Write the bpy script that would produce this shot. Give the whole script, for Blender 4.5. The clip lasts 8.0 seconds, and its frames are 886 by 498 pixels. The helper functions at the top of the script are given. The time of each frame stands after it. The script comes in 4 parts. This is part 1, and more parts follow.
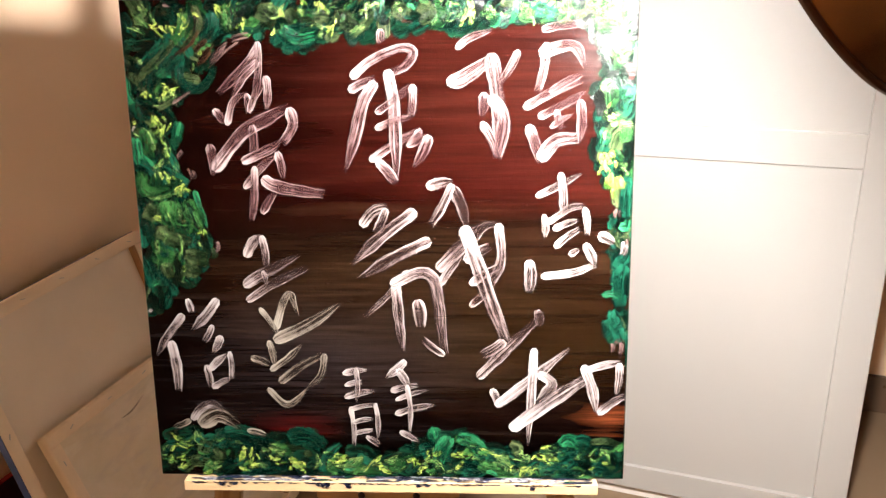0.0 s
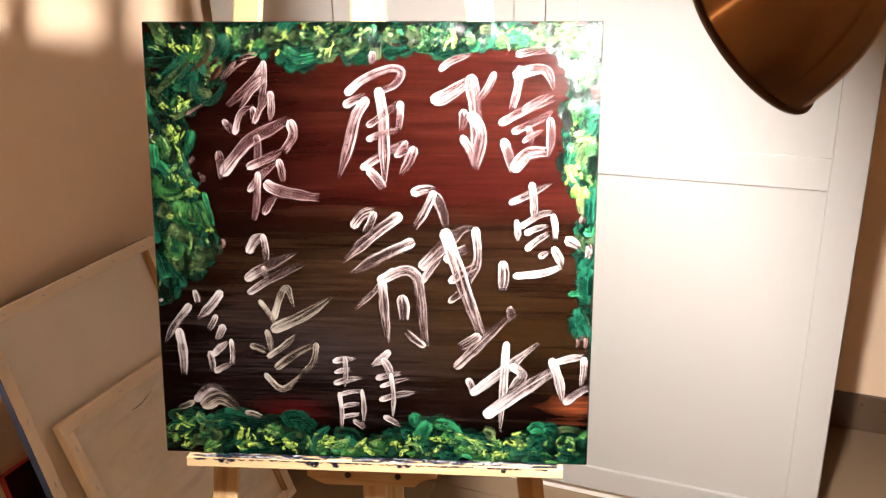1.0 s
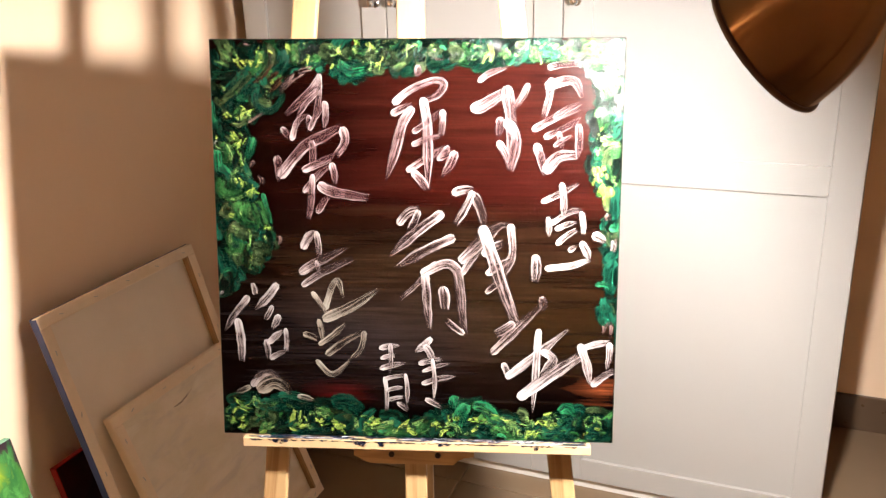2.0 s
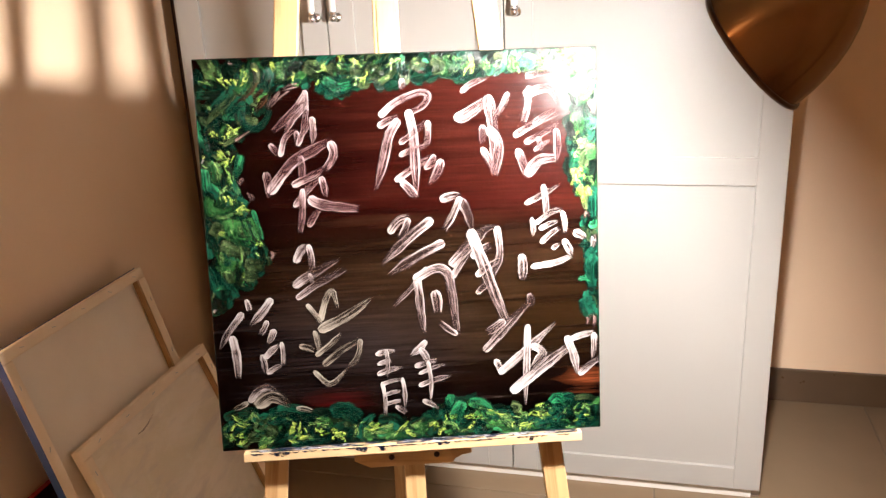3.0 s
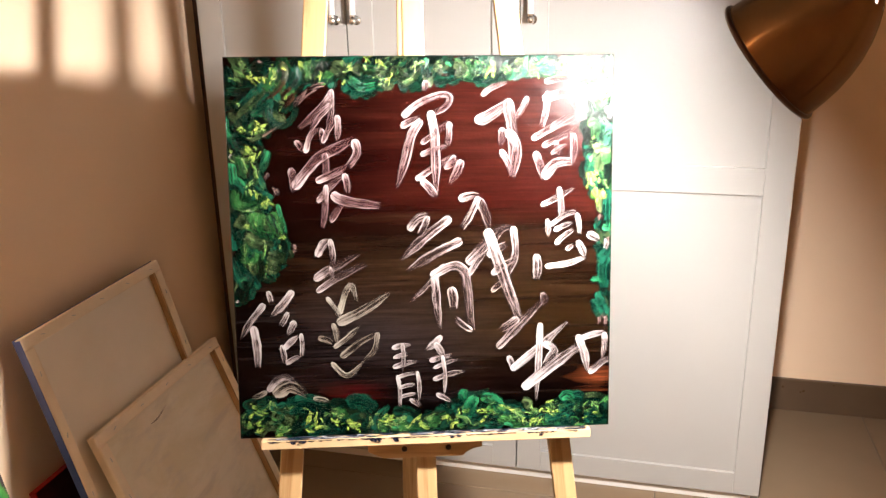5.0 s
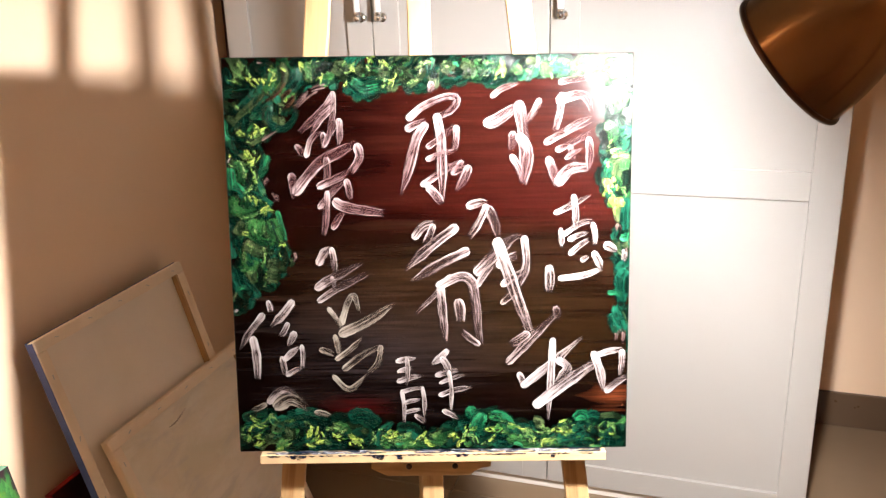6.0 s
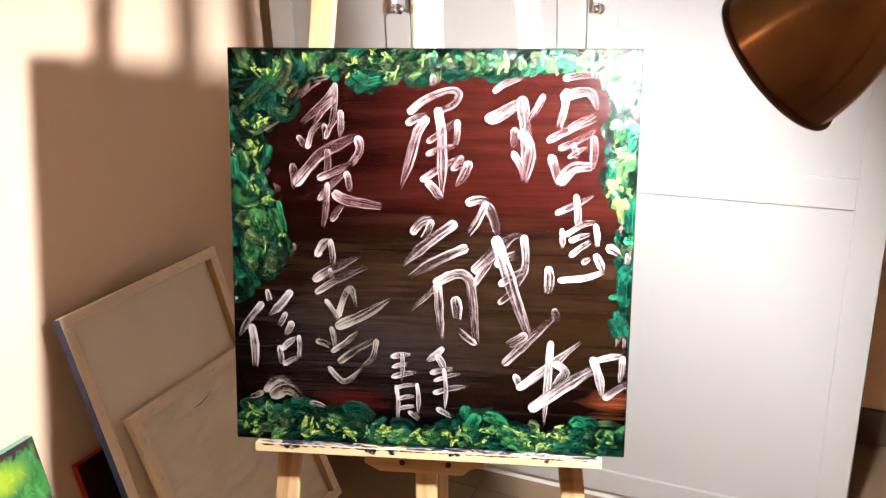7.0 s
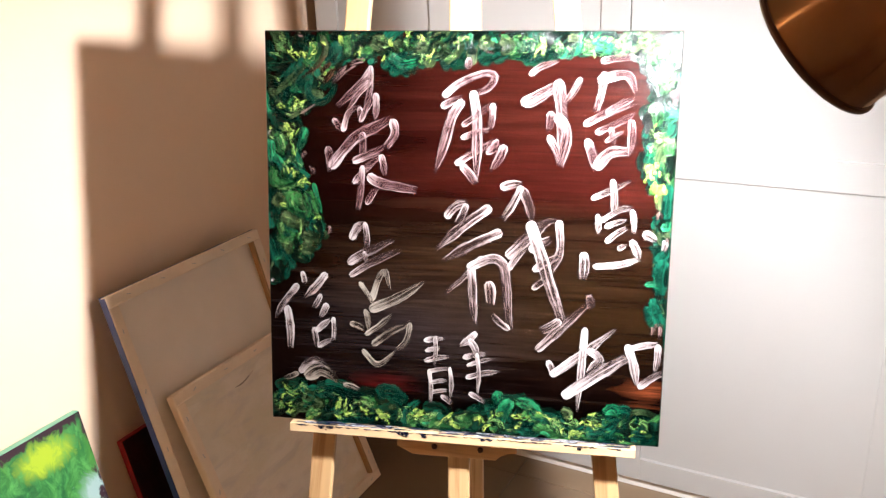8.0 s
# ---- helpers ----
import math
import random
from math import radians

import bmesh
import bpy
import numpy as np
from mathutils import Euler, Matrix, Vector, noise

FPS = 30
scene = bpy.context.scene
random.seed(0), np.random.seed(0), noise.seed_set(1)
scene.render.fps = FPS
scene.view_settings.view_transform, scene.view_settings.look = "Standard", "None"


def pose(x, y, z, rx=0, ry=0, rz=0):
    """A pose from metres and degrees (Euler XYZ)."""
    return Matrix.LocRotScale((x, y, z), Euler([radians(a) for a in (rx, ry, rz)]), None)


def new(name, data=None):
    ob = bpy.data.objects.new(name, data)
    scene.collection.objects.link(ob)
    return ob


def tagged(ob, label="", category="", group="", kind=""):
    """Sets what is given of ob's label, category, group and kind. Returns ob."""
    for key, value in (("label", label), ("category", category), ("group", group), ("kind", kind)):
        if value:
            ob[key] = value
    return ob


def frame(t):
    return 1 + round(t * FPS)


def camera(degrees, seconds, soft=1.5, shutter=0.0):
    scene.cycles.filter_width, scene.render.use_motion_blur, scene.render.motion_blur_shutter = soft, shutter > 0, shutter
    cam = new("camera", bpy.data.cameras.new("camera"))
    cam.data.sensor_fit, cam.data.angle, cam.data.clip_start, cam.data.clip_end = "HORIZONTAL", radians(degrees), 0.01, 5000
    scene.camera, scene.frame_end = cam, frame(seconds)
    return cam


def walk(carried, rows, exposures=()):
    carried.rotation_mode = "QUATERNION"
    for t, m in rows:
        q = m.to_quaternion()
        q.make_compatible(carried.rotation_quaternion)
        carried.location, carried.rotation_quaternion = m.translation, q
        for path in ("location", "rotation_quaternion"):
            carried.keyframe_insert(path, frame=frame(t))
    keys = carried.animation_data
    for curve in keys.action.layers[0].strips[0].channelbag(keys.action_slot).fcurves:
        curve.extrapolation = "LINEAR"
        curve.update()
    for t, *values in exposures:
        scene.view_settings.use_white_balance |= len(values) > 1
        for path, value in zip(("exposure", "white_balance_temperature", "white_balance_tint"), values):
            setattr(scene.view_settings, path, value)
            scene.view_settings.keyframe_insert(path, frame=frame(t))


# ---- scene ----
cam = camera(55.48, 8.0, 1.35)
PATH = [
    (0.0, pose(0.6982, -0.7023, 1.2810, 67.203, 2.526, 21.038)),
    (0.5, pose(0.7252, -0.7177, 1.2872, 67.903, 2.436, 21.464)),
    (1.0, pose(0.7773, -0.7950, 1.2899, 69.075, 1.680, 22.246)),
    (1.5, pose(0.8038, -0.8741, 1.2956, 69.713, 1.303, 23.300)),
    (1.7, pose(0.7981, -0.8976, 1.2895, 70.267, 1.501, 23.418)),
    (2.8, pose(0.6480, -1.0012, 1.3033, 71.098, 2.765, 14.505)),
    (3.0, pose(0.6334, -1.0204, 1.3074, 70.993, 2.616, 13.563)),
    (3.5, pose(0.6152, -1.0522, 1.3054, 71.291, 1.705, 13.031)),
    (4.0, pose(0.6119, -1.0642, 1.3057, 71.569, 1.184, 13.111)),
    (4.5, pose(0.6124, -1.0692, 1.3068, 71.684, 1.037, 13.383)),
    (5.0, pose(0.6145, -1.0669, 1.3067, 71.495, 1.187, 13.956)),
    (5.2, pose(0.6123, -1.0654, 1.3024, 71.468, 1.400, 14.206)),
    (6.3, pose(0.7165, -0.9413, 1.3070, 71.054, 1.859, 20.282)),
    (6.5, pose(0.7394, -0.9289, 1.3073, 70.951, 1.709, 21.591)),
    (7.0, pose(0.7923, -0.9115, 1.3010, 70.919, 1.601, 24.446)),
    (7.5, pose(0.8146, -0.9030, 1.3034, 70.480, 1.815, 26.635)),
    (8.0, pose(0.8127, -0.8973, 1.2959, 70.089, 2.082, 27.935)),
]
# the clip's camera turns its white balance a little cooler towards the end
walk(cam, PATH, [(0.0, 0.0, 6500, 10), (5.0, 0.0, 6450, 10), (6.5, 0.03, 6100, 10), (7.0, 0.03, 5950, 10), (8.0, 0.03, 5900, 10)])

# ---- light ----
world = bpy.data.worlds.new("world")
world.use_nodes = True
scene.world = world
world.node_tree.nodes["Background"].inputs[0].default_value = (0.9, 0.72, 0.5, 1)
world.node_tree.nodes["Background"].inputs[1].default_value = 0.02
BULB = Vector((0.7500, -0.0350, 1.2360))
BULB_GLOW = 4750.0
scene.view_settings.exposure = 0.0


# ---- materials ----
def material(name, colour, rough=0.6, metal=0.0, spec=0.5):
    m = bpy.data.materials.new(name)
    m.use_nodes = True
    b = m.node_tree.nodes["Principled BSDF"]
    b.inputs["Base Color"].default_value = (*colour, 1)
    b.inputs["Roughness"].default_value = rough
    b.inputs["Metallic"].default_value = metal
    b.inputs["Specular IOR Level"].default_value = spec
    return m, m.node_tree, b


def node(tree, kind, **values):
    n = tree.nodes.new(kind)
    for key, value in values.items():
        n.inputs[key.replace("_", " ")].default_value = value
    return n


def coords(tree, scale=(1, 1, 1), rot=(0, 0, 0), source="Object"):
    c = tree.nodes.new("ShaderNodeTexCoord")
    p = tree.nodes.new("ShaderNodeMapping")
    p.inputs["Scale"].default_value = scale
    p.inputs["Rotation"].default_value = rot
    tree.links.new(c.outputs[source], p.inputs["Vector"])
    return p.outputs["Vector"]


def noise_of(tree, vec, scale, detail=4.0, rough=0.55, distort=0.0):
    n = node(tree, "ShaderNodeTexNoise", Scale=scale, Detail=detail, Roughness=rough, Distortion=distort)
    tree.links.new(vec, n.inputs["Vector"])
    return n.outputs["Fac"]


def ramp(tree, fac, *stops):
    r = tree.nodes.new("ShaderNodeValToRGB")
    els = r.color_ramp.elements
    while len(els) < len(stops):
        els.new(0.5)
    for el, (pos, col) in zip(els, stops):
        el.position = pos
        el.color = (*col, 1) if len(col) == 3 else col
    tree.links.new(fac, r.inputs["Fac"])
    return r.outputs["Color"]


def mixed(tree, fac, a, b, mode="MIX"):
    n = tree.nodes.new("ShaderNodeMix")
    n.data_type, n.blend_type = "RGBA", mode
    for val, sock in ((fac, n.inputs[0]), (a, n.inputs[6]), (b, n.inputs[7])):
        if isinstance(val, bpy.types.NodeSocket):
            tree.links.new(val, sock)
        elif isinstance(val, (int, float)):
            sock.default_value = val
        else:
            sock.default_value = (*val, 1)
    return n.outputs[2]


def arith(tree, op, a, b=0.0, c=0.0):
    n = tree.nodes.new("ShaderNodeMath")
    n.operation = op
    for val, sock in zip((a, b, c), n.inputs):
        if isinstance(val, bpy.types.NodeSocket):
            tree.links.new(val, sock)
        else:
            sock.default_value = val
    return n.outputs[0]


def bump(tree, shader, height, strength, distance):
    n = node(tree, "ShaderNodeBump", Strength=strength, Distance=distance)
    tree.links.new(height, n.inputs["Height"])
    tree.links.new(n.outputs["Normal"], shader.inputs["Normal"])


def separate(tree, vec):
    n = tree.nodes.new("ShaderNodeSeparateXYZ")
    tree.links.new(vec, n.inputs[0])
    return n.outputs


def plain(name, a, b, scale, rough=0.6, metal=0.0, relief=0.0, fine=400.0, spec=0.5, stretch=(1, 1, 1)):
    """A surface of two close colours in soft patches, with a fine grain in its relief."""
    m, t, s = material(name, a, rough, metal, spec)
    v = coords(t, stretch)
    big = noise_of(t, v, scale, 5)
    t.links.new(mixed(t, ramp(t, big, (0.3, (0, 0, 0)), (0.7, (1, 1, 1))), a, b), s.inputs["Base Color"])
    grain = noise_of(t, v, fine, 2)
    t.links.new(arith(t, "MULTIPLY_ADD", noise_of(t, v, scale * 4, 3), 0.16, rough - 0.08), s.inputs["Roughness"])
    if relief:
        bump(t, s, arith(t, "ADD", grain, arith(t, "MULTIPLY", big, 2.0)), relief, 0.002)
    return m


WALL = plain("beige_wall_paint", (0.93, 0.70, 0.495), (0.905, 0.675, 0.47), 3.0, 0.65, relief=0.12, fine=260)
CEILING = plain("white_ceiling_paint", (0.86, 0.83, 0.77), (0.84, 0.81, 0.75), 2.0, 0.8)
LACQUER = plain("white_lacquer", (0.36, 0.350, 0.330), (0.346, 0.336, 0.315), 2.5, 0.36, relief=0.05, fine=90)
PLINTH = plain("white_plinth", (0.74, 0.72, 0.68), (0.68, 0.66, 0.61), 4.0, 0.45)
TILE = plain("floor_tile", (0.205, 0.142, 0.086), (0.17, 0.116, 0.069), 2.0, 0.38)
GROUT = plain("grout", (0.16, 0.13, 0.10), (0.12, 0.10, 0.08), 20.0, 0.9)
SKIRT = plain("skirting_tile", (0.125, 0.078, 0.046), (0.10, 0.062, 0.037), 5.0, 0.3)
RAW_CANVAS = plain("raw_canvas", (0.88, 0.79, 0.67), (0.81, 0.72, 0.60), 7.0, 0.9, relief=0.35, fine=900)
FOLD = plain("folded_canvas", (0.90, 0.755, 0.58), (0.80, 0.66, 0.49), 14.0, 0.85, relief=0.5, fine=800)


def smudged_cloth():
    """Raw cloth with old ochre and grey wipes on it."""
    m, t, s = material("smudged_canvas", (0.8, 0.68, 0.5), 0.9)
    v = coords(t)
    x, y, z = separate(t, v)
    cloud = noise_of(t, coords(t, (5, 5, 9)), 1.0, 5, 0.6, 0.8)
    wipes = noise_of(t, coords(t, (7, 7, 26), (0, 28, 0)), 1.0, 5, 0.6, 0.5)
    col = mixed(t, ramp(t, cloud, (0.40, (0, 0, 0)), (0.62, (0.85, 0.85, 0.85))), (0.87, 0.78, 0.65), (0.76, 0.67, 0.50))
    col = mixed(t, ramp(t, wipes, (0.50, (0, 0, 0)), (0.68, (0.75, 0.75, 0.75))), col, (0.68, 0.61, 0.53))
    pale = noise_of(t, coords(t, (6, 6, 12)), 1.7, 4, 0.6, 0.6)
    col = mixed(t, ramp(t, pale, (0.54, (0, 0, 0)), (0.70, (0.6, 0.6, 0.6))), col, (0.91, 0.84, 0.71))
    t.links.new(col, s.inputs["Base Color"])
    bump(t, s, noise_of(t, v, 900, 2), 0.35, 0.002)
    return m


SMUDGED = smudged_cloth()
STEEL = plain("staple_steel", (0.62, 0.60, 0.57), (0.48, 0.46, 0.44), 40.0, 0.4, 1.0)
CHROME = plain("chrome", (0.72, 0.71, 0.70), (0.62, 0.61, 0.60), 30.0, 0.16, 1.0)
CERAMIC = plain("white_ceramic", (0.82, 0.81, 0.79), (0.79, 0.78, 0.75), 8.0, 0.15)
BOLT = plain("dark_bolt", (0.05, 0.035, 0.03), (0.03, 0.022, 0.02), 60.0, 0.4, 0.8)
BLACK_EDGE = plain("dark_painted_edge", (0.004, 0.0035, 0.003), (0.008, 0.009, 0.006), 20.0, 0.5, relief=0.3)
BLUE_EDGE = plain("blue_painted_edge", (0.010, 0.020, 0.10), (0.035, 0.055, 0.20), 9.0, 0.6, relief=0.3)
RED_EDGE = plain("red_painted_edge", (0.40, 0.014, 0.010), (0.26, 0.008, 0.006), 14.0, 0.5, relief=0.3)
MINT_EDGE = plain("mint_painted_edge", (0.25, 0.55, 0.38), (0.15, 0.42, 0.26), 14.0, 0.6, relief=0.3)
BLACK_METAL = plain("black_metal", (0.03, 0.028, 0.025), (0.045, 0.04, 0.035), 20.0, 0.45, 0.6)


def wood(name, light, dark, along=2):
    m, t, s = material(name, light, 0.45)
    sc = [38.0, 38.0, 38.0]
    sc[along] = 2.2
    v = coords(t, sc)
    rings = noise_of(t, v, 1.0, 6, 0.6, 0.6)
    sc2 = [240.0, 240.0, 240.0]
    sc2[along] = 8.0
    pores = noise_of(t, coords(t, sc2), 1.0, 3)
    col = ramp(t, rings, (0.32, dark), (0.46, light), (0.60, tuple(c * 0.93 for c in light)), (0.72, dark))
    col = mixed(t, arith(t, "MULTIPLY", pores, 0.35), col, dark)
    t.links.new(col, s.inputs["Base Color"])
    bump(t, s, pores, 0.15, 0.001)
    return m


PINE_UP = wood("pine_upright", (0.50, 0.34, 0.165), (0.27, 0.14, 0.052), 2)
PINE_ACROSS = wood("pine_across", (0.52, 0.385, 0.215), (0.35, 0.215, 0.095), 0)
FILLER = wood("dark_brown_wood", (0.055, 0.024, 0.012), (0.03, 0.012, 0.006), 2)
PINE_DARK = wood("pine_bar", (0.42, 0.25, 0.11), (0.30, 0.16, 0.065), 2)


def copper_material():
    m, t, s = material("brushed_copper", (0.25, 0.14, 0.07), 0.25, 1.0)
    v = coords(t, (1, 1, 1))
    blotch = noise_of(t, v, 18, 4)
    t.links.new(ramp(t, blotch, (0.3, (0.18, 0.102, 0.050)), (0.7, (0.24, 0.138, 0.068))), s.inputs["Base Color"])
    s.inputs["Anisotropic"].default_value = 0.95
    s.inputs["Anisotropic Rotation"].default_value = 0.25
    tan = t.nodes.new("ShaderNodeTangent")
    tan.direction_type, tan.axis = "RADIAL", "Z"
    t.links.new(tan.outputs[0], s.inputs["Tangent"])
    return m


COPPER = copper_material()
RIM = plain("dark_bronze_rim", (0.06, 0.035, 0.024), (0.09, 0.05, 0.032), 40.0, 0.35, 1.0)
SHADE_INNER = plain("white_shade_lining", (0.93, 0.92, 0.90), (0.91, 0.90, 0.87), 20.0, 0.5)


def glow_material(name, colour, strength):
    m = bpy.data.materials.new(name)
    m.use_nodes = True
    t = m.node_tree
    t.nodes.remove(t.nodes["Principled BSDF"])
    e = node(t, "ShaderNodeEmission", Color=(*colour, 1), Strength=strength)
    t.links.new(e.outputs[0], t.nodes["Material Output"].inputs["Surface"])
    return m


GLOW = glow_material("lit_bulb", (1.0, 0.93, 0.885), BULB_GLOW)


def painted_ground():
    """The picture's ground: dark red at the top, umber below, black at the left and the bottom, in long level strokes."""
    m, t, s = material("painted_ground", (0.05, 0.02, 0.015), 0.33, 0.0, 0.07)
    v = coords(t)
    x, y, z = separate(t, v)
    broad = noise_of(t, coords(t, (1.6, 1, 15)), 1.0, 4, 0.5, 0.4)
    streak = noise_of(t, coords(t, (2.4, 1, 44)), 1.0, 7, 0.62, 0.5)
    fine = noise_of(t, coords(t, (9, 1, 240)), 1.0, 4, 0.6)
    wob = arith(t, "MULTIPLY_ADD", broad, 0.20, -0.10)
    up = arith(t, "DIVIDE", arith(t, "ADD", z, wob), 0.6)
    thin = ramp(t, up, (0.06, (0.0002, 0.0001, 0.0001)), (0.16, (0.0008, 0.0003, 0.0003)), (0.34, (0.0030, 0.0013, 0.0005)), (0.50, (0.0036, 0.0010, 0.0005)),
                (0.62, (0.0072, 0.0007, 0.0005)), (0.80, (0.0085, 0.0009, 0.0006)), (1.0, (0.0075, 0.0007, 0.0005)))
    thick = ramp(t, up, (0.06, (0.0005, 0.0002, 0.0002)), (0.16, (0.0040, 0.0013, 0.0009)), (0.34, (0.0090, 0.0040, 0.0015)), (0.50, (0.0105, 0.0030, 0.0013)),
                 (0.62, (0.0230, 0.0034, 0.0022)), (0.80, (0.0265, 0.0052, 0.0032)), (1.0, (0.0215, 0.0036, 0.0024)))
    col = mixed(t, ramp(t, arith(t, "ADD", arith(t, "MULTIPLY", broad, 0.45), arith(t, "MULTIPLY", streak, 0.55)), (0.38, (0, 0, 0)), (0.64, (1, 1, 1))), thin, thick)
    side = ramp(t, arith(t, "ADD", x, arith(t, "MULTIPLY", wob, 0.8)), (0.05, (1, 1, 1)), (0.28, (0, 0, 0)))
    col = mixed(t, arith(t, "MULTIPLY", side, 0.9), col, (0.0011, 0.0002, 0.0002))
    # glints of red near the lower edge; violet-grey and brown spots paint in varnish haze
    for cx, cz, r, c in ((0.185, 0.072, 0.036, (0.040, 0.0018, 0.002)), (0.580, 0.084, 0.028, (0.150, 0.036, 0.012)), (0.24, 0.16, 0.15, (0.0220, 0.0160, 0.0165)), (0.30, 0.27, 0.17, (0.0165, 0.0085, 0.0042)), (0.44, 0.17, 0.14, (0.0100, 0.0046, 0.0014))):
        d = arith(t, "SQRT", arith(t, "ADD", arith(t, "POWER", arith(t, "MULTIPLY", arith(t, "SUBTRACT", x, cx), 0.6), 2.0),
                                   arith(t, "POWER", arith(t, "MULTIPLY", arith(t, "SUBTRACT", z, cz), 1.6), 2.0)))
        d = arith(t, "MULTIPLY", d, arith(t, "MULTIPLY_ADD", streak, -2.4, 2.2))
        spot = arith(t, "MULTIPLY", ramp(t, arith(t, "DIVIDE", d, r), (0.0, (1, 1, 1)), (1.0, (0, 0, 0))), ramp(t, arith(t, "ADD", arith(t, "MULTIPLY", streak, 0.4), arith(t, "MULTIPLY", fine, 0.6)), (0.36, (0, 0, 0)), (0.64, (1, 1, 1))))
        col = mixed(t, spot, col, c)
    scratch = noise_of(t, coords(t, (5, 1, 110)), 1.0, 6, 0.7, 0.4)
    grain = ramp(t, arith(t, "ADD", arith(t, "MULTIPLY", fine, 0.5), arith(t, "MULTIPLY", scratch, 0.5)), (0.36, (0.40, 0.40, 0.40)), (0.60, (1, 1, 1)))
    col = mixed(t, 1.0, col, grain, "MULTIPLY")
    t.links.new(col, s.inputs["Base Color"])
    t.links.new(arith(t, "MULTIPLY_ADD", fine, 0.14, 0.13), s.inputs["Roughness"])
    weave = noise_of(t, coords(t, (700, 1, 700)), 1.0, 1)
    pits = noise_of(t, coords(t, (60, 1, 160)), 1.0, 2)
    specks = ramp(t, pits, (0.70, (0, 0, 0)), (0.74, (1, 1, 1)))
    bump(t, s, arith(t, "ADD", arith(t, "ADD", arith(t, "MULTIPLY", fine, 1.4), arith(t, "MULTIPLY", weave, 0.5)), specks), 0.35, 0.0009)
    return m


def brush_paint(name, light, mid, dark, rough=0.35, lines_across=7.0, rim=0.42, ragged=0.10, body=0.0, thin=0.5, wet=0.22, fray=0.5, spec=0.13, mottle=0.0, broken=0.0):
    """Paint pulled by a brush: fine furrows along the pull, thick at its start and along one side, where glare is
    painted pale, thin and torn towards its end.
    """
    m, t, s = material(name, mid, rough, 0.0, spec)
    c = t.nodes.new("ShaderNodeTexCoord")
    load = t.nodes.new("ShaderNodeUVMap")
    load.uv_map = "load"
    spent, turn, _ = separate(t, load.outputs["UV"])
    along, across, _ = separate(t, c.outputs["UV"])

    def furrows(per_length, per_width, detail):
        v = t.nodes.new("ShaderNodeCombineXYZ")
        t.links.new(arith(t, "MULTIPLY", along, per_length), v.inputs[0])
        t.links.new(arith(t, "MULTIPLY_ADD", across, per_width, arith(t, "MULTIPLY", turn, 37.0)), v.inputs[1])
        return noise_of(t, v.outputs[0], 1.0, detail, 0.6, 0.15)

    lines = furrows(0.22, lines_across * 0.6, 3)
    hairs = furrows(0.45, lines_across * 3.0, 2)
    clumps = noise_of(t, coords(t), 60.0, 3)
    crumbs = noise_of(t, coords(t), 170.0, 5, 0.7, 0.8)
    # pale rims are painted glare on piled paint; side differs from pull to pull
    flip = arith(t, "GREATER_THAN", turn, 0.5)
    far = arith(t, "ABSOLUTE", arith(t, "SUBTRACT", across, flip))
    glare_rim = arith(t, "MULTIPLY", arith(t, "POWER", arith(t, "SUBTRACT", 1.0, far), 7.0), rim)
    glare_lip = arith(t, "MULTIPLY", arith(t, "POWER", far, 9.0), rim * 0.6)
    first = ramp(t, arith(t, "ADD", spent, arith(t, "MULTIPLY_ADD", hairs, 0.3, -0.15)), (0.04, (1, 1, 1)), (0.34, (0, 0, 0)))
    k = arith(t, "ADD", arith(t, "MULTIPLY_ADD", lines, 0.9 if mottle else 1.10, -0.45 if mottle else -0.55), arith(t, "MULTIPLY_ADD", hairs, 0.5 if mottle else 0.90, 0.23 if mottle else 0.03))
    much = 0.30 if mottle else 0.50
    k = arith(t, "ADD", k, arith(t, "MULTIPLY_ADD", clumps, much, -0.5 * much))
    k = arith(t, "ADD", arith(t, "ADD", k, glare_rim), arith(t, "ADD", glare_lip, arith(t, "MULTIPLY", first, wet)))
    k = arith(t, "ADD", k, arith(t, "ADD", arith(t, "MULTIPLY_ADD", spent, -0.16, 0.08 + body), arith(t, "MULTIPLY_ADD", turn, 0.30 if mottle else 0.16, -0.15 if mottle else -0.08)))
    if mottle:
        k = arith(t, "ADD", k, arith(t, "MULTIPLY", arith(t, "SUBTRACT", crumbs, 0.5), mottle))
    col = ramp(t, k, (0.38, dark), (0.54, mid), (0.70, tuple(0.45 * x + 0.55 * y for x, y in zip(light, mid))), (0.86, light))
    t.links.new(col, s.inputs["Base Color"])
    edge = arith(t, "ABSOLUTE", arith(t, "SUBTRACT", across, 0.5))
    torn = arith(t, "ADD", edge, arith(t, "MULTIPLY", arith(t, "SUBTRACT", crumbs if mottle else hairs, 0.5), ragged * 2.0))
    torn = arith(t, "ADD", torn, arith(t, "MULTIPLY", arith(t, "SUBTRACT", clumps, 0.5), ragged))
    sides = ramp(t, torn, (0.42 if mottle else 0.45, (1, 1, 1)), (0.49, (0, 0, 0)))
    dry = arith(t, "ADD", spent, arith(t, "MULTIPLY", arith(t, "SUBTRACT", hairs, 0.5), fray))
    if mottle:
        dry = arith(t, "ABSOLUTE", arith(t, "MULTIPLY_ADD", spent, 2.0, -1.0))
        dry = arith(t, "ADD", dry, arith(t, "MULTIPLY", arith(t, "SUBTRACT", arith(t, "ADD", crumbs, hairs), 1.0), fray))
    ends = ramp(t, dry, (0.93, (1, 1, 1)), (1.0, (0, 0, 0)))
    veil = ramp(t, k, (0.36, (thin, thin, thin)), (0.60, (1, 1, 1)))
    if broken:
        gaps = arith(t, "ADD", arith(t, "MULTIPLY", hairs, 0.55), arith(t, "MULTIPLY", crumbs, 0.45))
